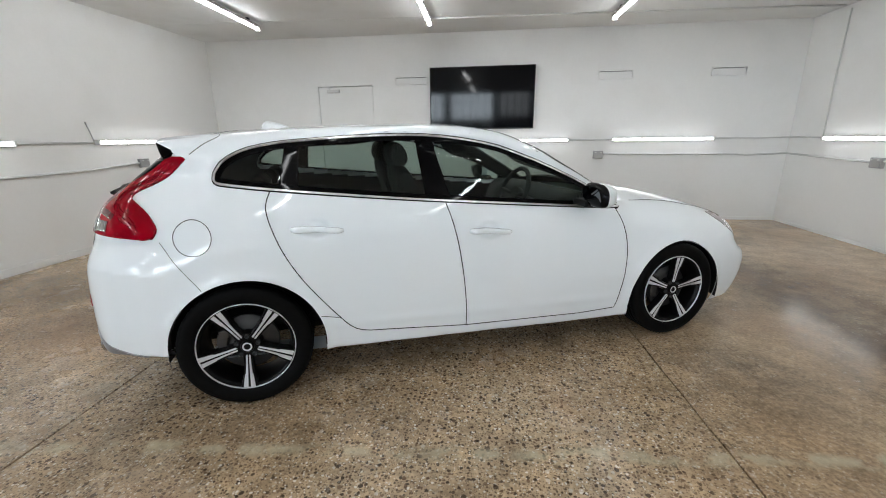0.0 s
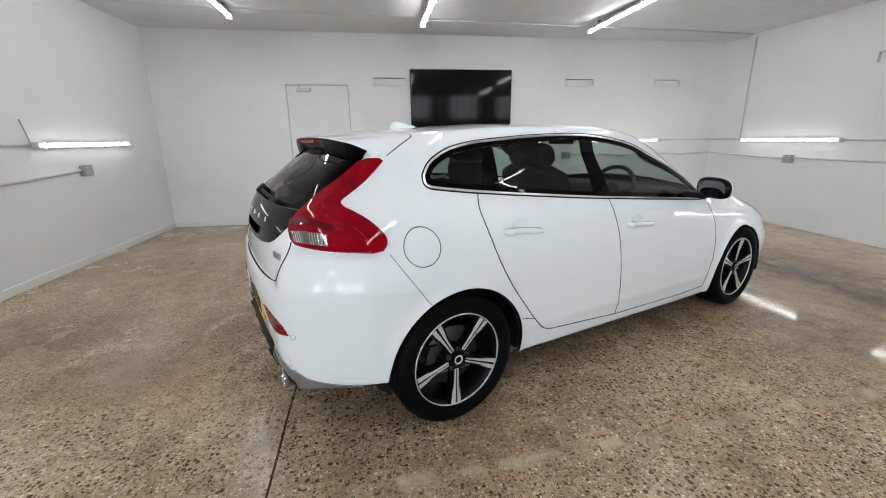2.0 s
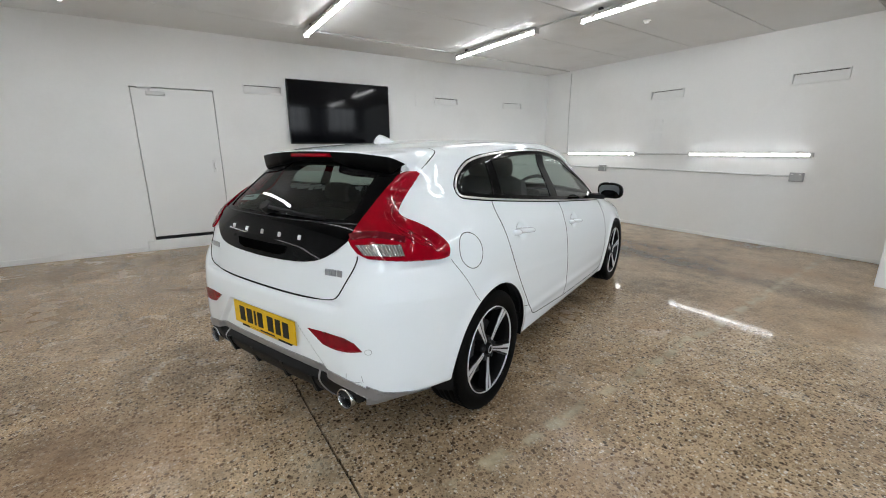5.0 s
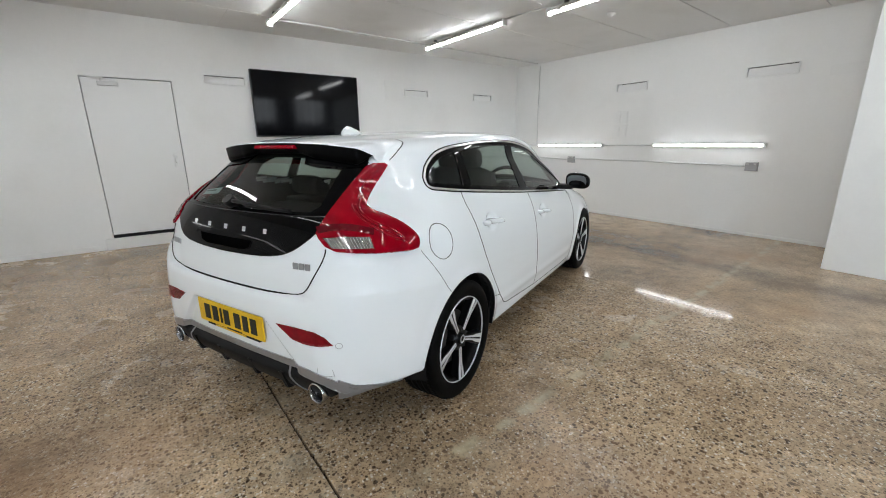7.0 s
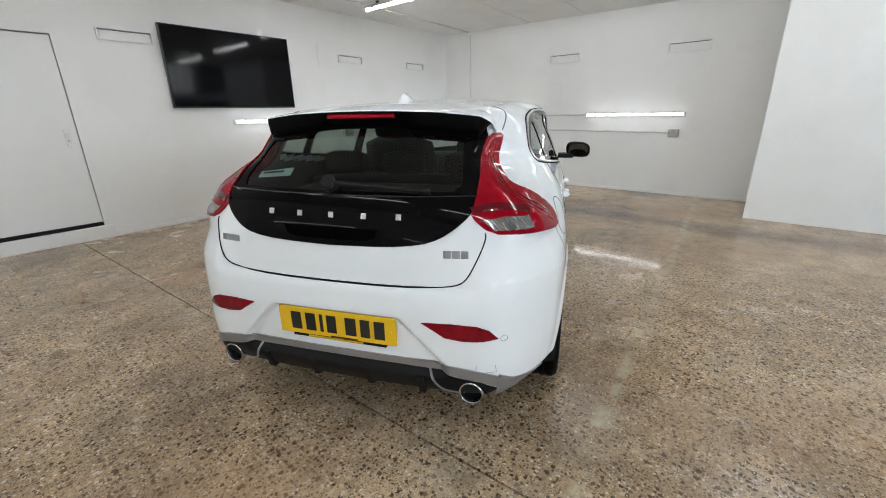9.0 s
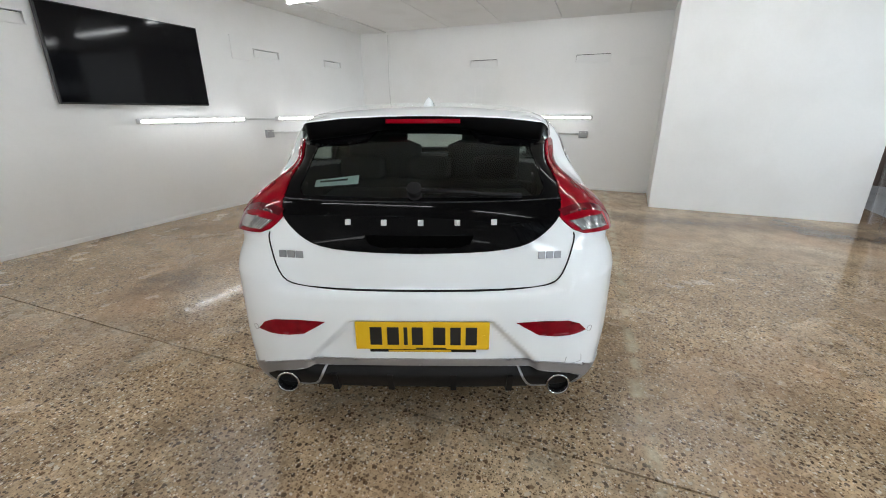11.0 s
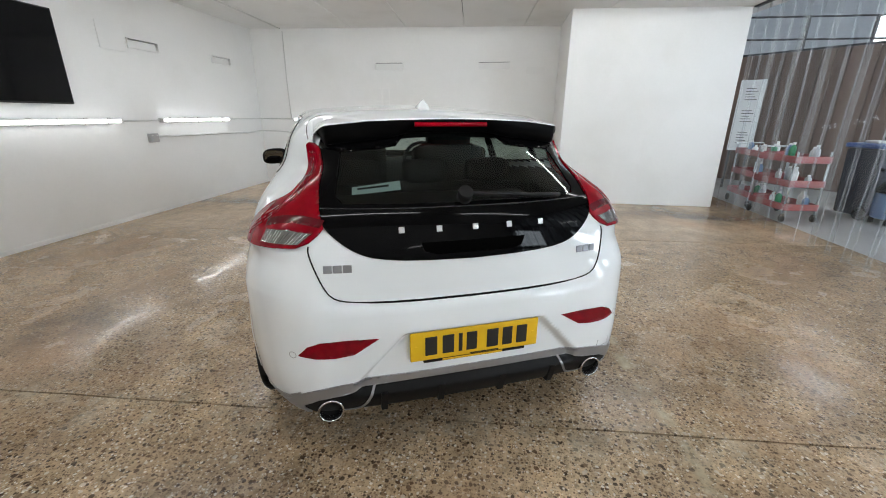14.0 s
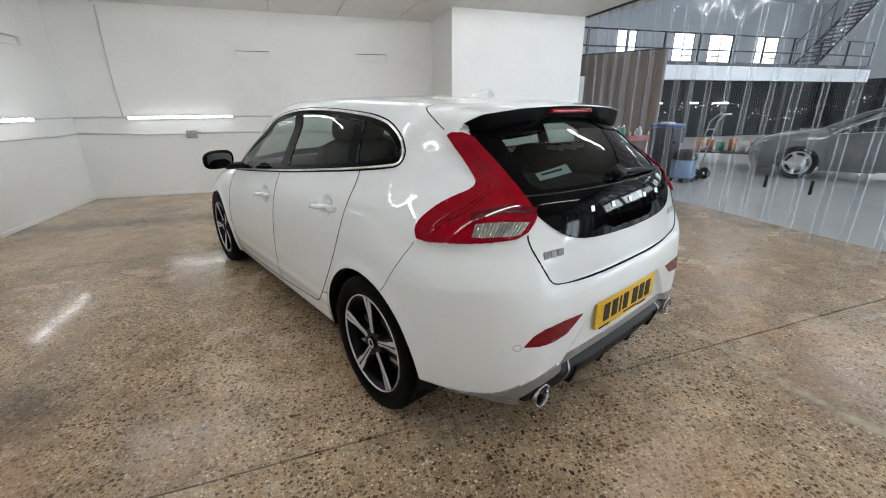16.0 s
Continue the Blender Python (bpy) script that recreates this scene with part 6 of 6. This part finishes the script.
for y, w in ((-12.1, 1.2), (-15.8, 1.4), (-18.3, 1.7), (-21.9, 1.7)):
    shop_window(pose(15.98, y, 2.95, 0, 0, -90), w, 2.2)
for x in (-9, -4.5, 0, 4.5, 9):
    if x < -2:
        shop_window(pose(x + 3.8, -25.98, 2.9, 0, 0, 180), 3.8, 3.2, M_UNSEENDAY)
    else:
        shop_window(pose(x + 2.6, -25.98, 3.2, 0, 0, 180), 2.6, 2.2)
# west windows out of view, added as fill light for car rear and pillar
shop_window(pose(-11.98, -5, 2.2, 0, 0, 90), 2.6, 2.4, M_UNSEENDAY)
shop_window(pose(-11.98, -17.0, 0.9, 0, 0, 90), 5.8, 3.6, M_UNSEENDAY)
for x, y in ((0, -4.2), (5.5, -6.5), (0, -9), (6.0, -12), (-6, -6), (-6, -12), (1, -16)):
    b = batten(pose(x, y, 5.2, 0, 0, 0), 2.4, M_STUBE, "long lit tube light hung in the workshop", "workshop lights", 0.12)
    for xx in (0.4, 2.0):
        part("hanger_rod", tube([(xx, 0, -0.01), (xx, 0, 1.8)], 0.008, 6), M_STEEL, b)

# mezzanine along the east side
mz = thing("mezzanine", pose(9.3, -4, 0), "white-fronted mezzanine floor with a dark steel railing", "mezzanine", kind="structure")
part("edge_beam", box((0, -16.4, 2.32), (0.25, 0.0, 2.82), 0.01), M_SHOPWHITE, mz, "white edge beam")
# deck and back wall take the near-black that stands for shade down here
part("deck", box((0.25, -16.4, 2.62), (6.6, 0.0, 2.80)), M_BAYSHADE, mz)
part("toe_board", box((0.02, -16.4, 2.82), (0.06, 0.0, 2.96)), M_STEEL, mz)
for i in range(11):
    y = -0.1 - i * 1.62
    part("railing_post", box((0.04, y - 0.03, 2.82), (0.10, y + 0.03, 3.92)), M_STEEL, mz)
for z in (3.36, 3.90):
    part("rail", tube([(0.07, 0, z), (0.07, -16.3, z)], 0.025, 8), M_STEEL, mz)
for y in (-1.5, -6.5, -11.5, -16.0):
    part("column", box((0.03, y - 0.09, 0), (0.21, y + 0.09, 2.32), 0.005), M_STEEL, mz)
part("back_wall", box((2.2, -16.4, 0), (2.3, 0, 2.62)), M_BAYSHADE, mz, "dark wall under the mezzanine")

for y in (-5.2, -7.0, -8.6, -10.4, -12.4, -14.2):
    batten(pose(11.5, y, 1.50, -90, 0, -90), 0.9, M_STUBE, "short lit tube light on the dark wall under the mezzanine", "mezzanine lights", 0.06)

# brown clad store room
shed = thing("store_partition", pose(4.65, -4.6, 0, 0, 0, 39), "tall partition of brown ribbed metal cladding", "partition", kind="structure")
part("core", box((0, -0.10, 0), (4.6, -0.03, 2.60)), M_BROWN, shed)
for i in range(23):
    part("cladding_panel", box((i * 0.2 + 0.004, -0.03, 0), (i * 0.2 + 0.192, 0.0, 2.62), 0.004), M_BROWN, shed)
part("top_rail", box((-0.01, -0.11, 2.62), (4.6, 0.012, 2.66)), M_STEEL, shed)

# notice board with papers on the wall beside the curtain
board = thing("notice_board", pose(5.25, -2.35, 0.75, 0, 0, -119.4), "pale standing board with pinned white papers", "notice board")
part("board", box((0, -0.02, 0), (0.40, 0.0, 1.3), 0.005), M_PAPER, board)
for x in (0.05, 0.35):
    part("leg", box((x - 0.02, 0.0, -0.75), (x + 0.02, 0.03, 1.25)), M_STEEL, board)
for j in range(3):
    part("sheet", box((0.08, -0.024, 0.08 + j * 0.4), (0.36, -0.0205, 0.42 + j * 0.4)), M_PAPER, board)
    for k in range(5):
        part("text_bar", box((0.11, -0.0255, 0.14 + j * 0.4 + k * 0.05), (0.30 - 0.03 * (k % 3), -0.0242, 0.152 + j * 0.4 + k * 0.05)), M_INK, board, "dark bar")


def trolley(m):
    t = thing("tool_trolley", m, "red three-tier workshop trolley loaded with bottles and cloths", "trolley", "workshop trolleys")
    for x in (0.02, 0.73):
        for y in (0.02, 0.43):
            part("post", tube([(x, y, 0.1), (x, y, 0.95)], 0.012, 8), M_TUBEMETAL, t)
            part("caster", add_lathe(bmesh.new(), [(0.001, -0.014), (0.045, -0.014), (0.05, -0.008), (0.05, 0.008), (0.045, 0.014), (0.001, 0.014)], 16, "y"), M_PLASTIC, t).matrix_basis = pose(x, y, 0.05)
            part("fork", box((x - 0.015, y - 0.02, 0.05), (x + 0.015, y + 0.02, 0.11)), M_STEEL, t)
    for z in (0.16, 0.48, 0.80):
        bm = box((0, 0, z), (0.75, 0.45, z + 0.012))
        for lo, hi in (((0, 0, z), (0.75, 0.012, z + 0.09)), ((0, 0.438, z), (0.75, 0.45, z + 0.09)), ((0, 0.012, z), (0.012, 0.438, z + 0.09)), ((0.738, 0.012, z), (0.75, 0.438, z + 0.09))):
            add_box(bm, lo, hi)
        part("tray", bm, M_REDSTEEL, t)
    part("push_handle", tube([(0.76, 0.02, 0.90), (0.82, 0.02, 0.97), (0.82, 0.43, 0.97), (0.76, 0.43, 0.90)], 0.011, 8), M_TUBEMETAL, t)
    return t


def bottle(m, mat, label, hgt=0.22, r=0.04):
    b = thing("bottle", m, label, "bottle", "workshop bottles")
    part("body", add_lathe(bmesh.new(), [(0.001, 0), (r, 0), (r, hgt * 0.68), (r * 0.5, hgt * 0.82), (r * 0.4, hgt * 0.88), (0.001, hgt * 0.88)], 16, "z"), mat, b)
    part("cap", add_lathe(bmesh.new(), [(r * 0.45, hgt * 0.88), (r * 0.45, hgt), (0.001, hgt)], 12, "z"), M_PAPER, b)


TR = [pose(2.22, -2.16, 0, 0, 0, 3), pose(3.08, -2.20, 0, 0, 0, -4)]
rnd = random.Random(4)
for tm in TR:
    trolley(tm)
    for z in (0.172, 0.492, 0.812):
        for i in range(5):
            bottle(tm @ pose(0.09 + 0.13 * i + rnd.uniform(-0.02, 0.02), rnd.uniform(0.1, 0.35), z), rnd.choice([M_PAPER, M_GREEN, M_SHOPPALE, M_PALEBLUE, M_PAPER]), "plastic workshop bottle on a red trolley", rnd.uniform(0.14, 0.24))

# waste bin with a blue lid
wb = thing("waste_bin", pose(2.70, -3.00, 0, 0, 0, 20), "dark wheeled waste bin with a blue lid", "bin")
bm = bmesh.new()
lo = [bm.verts.new((x, y, 0.06)) for x, y in ((-0.18, -0.18), (0.18, -0.18), (0.18, 0.18), (-0.18, 0.18))]
hi = [bm.verts.new((x, y, 0.98)) for x, y in ((-0.21, -0.22), (0.21, -0.22), (0.21, 0.22), (-0.21, 0.22))]
bm.faces.new(lo[::-1])
bm.faces.new(hi)
for i in range(4):
    bm.faces.new((lo[i], lo[(i + 1) % 4], hi[(i + 1) % 4], hi[i]))
bmesh.ops.bevel(bm, geom=bm.edges[:], offset=0.02, segments=2, affect="EDGES")
part("tub", bm, M_NAVY, wb)
part("lid", box((-0.23, -0.24, 0.985), (0.23, 0.24, 1.05), 0.02), M_BLUE, wb, "blue lid")
for s in (-1, 1):
    part("wheel", add_lathe(bmesh.new(), [(0.001, -0.02), (0.08, -0.02), (0.09, 0), (0.08, 0.02), (0.001, 0.02)], 20, "y"), M_RUBBER, wb).matrix_basis = pose(-0.17, s * 0.20, 0.09)
solid("cloth", box((2.60, -3.08, 1.052), (2.82, -2.92, 1.085), 0.012), M_PAPER, "crumpled white cloth on the bin lid", "cloth")

# hand truck and wet vacuum
ht = thing("hand_truck", pose(2.42, -3.58, 0, 0, 0, 15), "bare metal hand truck with black wheels", "hand truck")
for s in (-1, 1):
    part("upright", tube([(0.02, s * 0.14, 0.06), (-0.10, s * 0.14, 0.75), (-0.16, s * 0.14, 1.10), (-0.28, s * 0.11, 1.22), (-0.38, s * 0.11, 1.22)], 0.014, 8), M_TUBEMETAL, ht)
    part("wheel", add_lathe(bmesh.new(), [(0.03, -0.025), (0.10, -0.025), (0.115, -0.01), (0.115, 0.01), (0.10, 0.025), (0.03, 0.025)], 24, "y", True), M_RUBBER, ht).matrix_basis = pose(-0.08, s * 0.17, 0.115)
for z, x in ((0.3, -0.02), (0.62, -0.08), (0.95, -0.135)):
    part("rung", tube([(x, -0.14, z), (x, 0.14, z)], 0.011, 8), M_TUBEMETAL, ht)
part("grip_bar", tube([(-0.38, -0.11, 1.22), (-0.38, 0.11, 1.22)], 0.016, 8), M_TUBEMETAL, ht)
part("toe_plate", box((0.0, -0.22, 0.02), (0.22, 0.22, 0.032)), M_STEEL, ht)
vac = thing("wet_vacuum", pose(2.30, -3.12, 0), "blue wet vacuum cleaner with a black lid and hose", "vacuum cleaner")
part("tank", add_lathe(bmesh.new(), [(0.001, 0.08), (0.19, 0.08), (0.21, 0.12), (0.21, 0.40), (0.20, 0.42), (0.001, 0.42)], 28, "z"), M_PALEBLUE, vac)
part("motor_head", add_lathe(bmesh.new(), [(0.215, 0.42), (0.215, 0.46), (0.17, 0.55), (0.08, 0.60), (0.001, 0.60)], 28, "z"), M_PLASTIC, vac)
part("hose", tube([(0.2, 0, 0.3), (0.34, 0.05, 0.36), (0.40, 0.12, 0.6), (0.30, 0.18, 0.78), (0.12, 0.15, 0.70)], 0.022, 10), M_PLASTIC, vac)
for a in range(4):
    part("caster", tube([(0.17 * math.cos(a * 1.57 + 0.8), 0.17 * math.sin(a * 1.57 + 0.8), 0.0), (0.17 * math.cos(a * 1.57 + 0.8), 0.17 * math.sin(a * 1.57 + 0.8), 0.09)], 0.03, 10), M_PLASTIC, vac)

# low pallet bench with orange and green containers
bn = thing("work_bench", pose(3.9, -6.1, 0, 0, 0, 38), "dark low workbench loaded with containers", "workbench")
part("bench_top", box((-0.75, -0.3, 0.28), (0.75, 0.3, 0.32), 0.004), M_STEEL, bn)
for x in (-0.7, 0.7):
    for y in (-0.26, 0.26):
        part("leg", box((x - 0.025, y - 0.025, 0), (x + 0.025, y + 0.025, 0.28)), M_STEEL, bn)
for i, (x, mt, nm) in enumerate(((-0.55, M_ORANGE, "orange"), (-0.32, M_PAPER, "white"), (-0.12, M_ORANGE, "orange"), (0.12, M_GREEN, "green"), (0.34, M_ORANGE, "orange"), (0.56, M_ORANGE, "orange"))):
    ct = thing("container", pose(3.9, -6.1, 0, 0, 0, 38) @ pose(x, 0.08 * (i % 2), 0.32), nm + " plastic container on the workbench", "container", "workbench containers")
    hh = 0.20 + 0.04 * (i % 3)
    part("tub", add_lathe(bmesh.new(), [(0.001, 0), (0.075, 0), (0.09, hh), (0.001, hh)], 20, "z"), mt, ct)
    part("lid", add_lathe(bmesh.new(), [(0.093, hh), (0.093, hh + 0.015), (0.001, hh + 0.02)], 20, "z"), mt, ct)

# stair up to the mezzanine
stair = thing("steel_stair", pose(9.95, -17.0, 2.80, 0, 0, -90), "dark open steel stair rising from the mezzanine", "staircase")
for i in range(15):
    part("tread", box((0.2 * i, -0.45, 0.18 * (i + 1)), (0.2 * i + 0.24, 0.45, 0.18 * (i + 1) + 0.03)), M_STEEL, stair)
for s in (-0.46, 0.46):
    part("stringer", tube([(0, s, 0.05), (2.95, s, 2.72)], 0.05, 6), M_STEEL, stair)
    part("handrail", tube([(0, s, 1.05), (2.95, s, 3.75)], 0.022, 8), M_STEEL, stair)
    for i in range(0, 15, 3):
        part("baluster", tube([(0.2 * i + 0.1, s, 0.18 * (i + 1)), (0.2 * i + 0.1, s, 0.18 * (i + 1) + 0.98)], 0.016, 6), M_STEEL, stair)

make_car(pose(0.243, -7.50, 0, 0, 0, 35) @ Matrix.Scale(0.93, 4), M_PAINT_GREY, "silver hatchback parked on the grey workshop floor", 0.03, False)
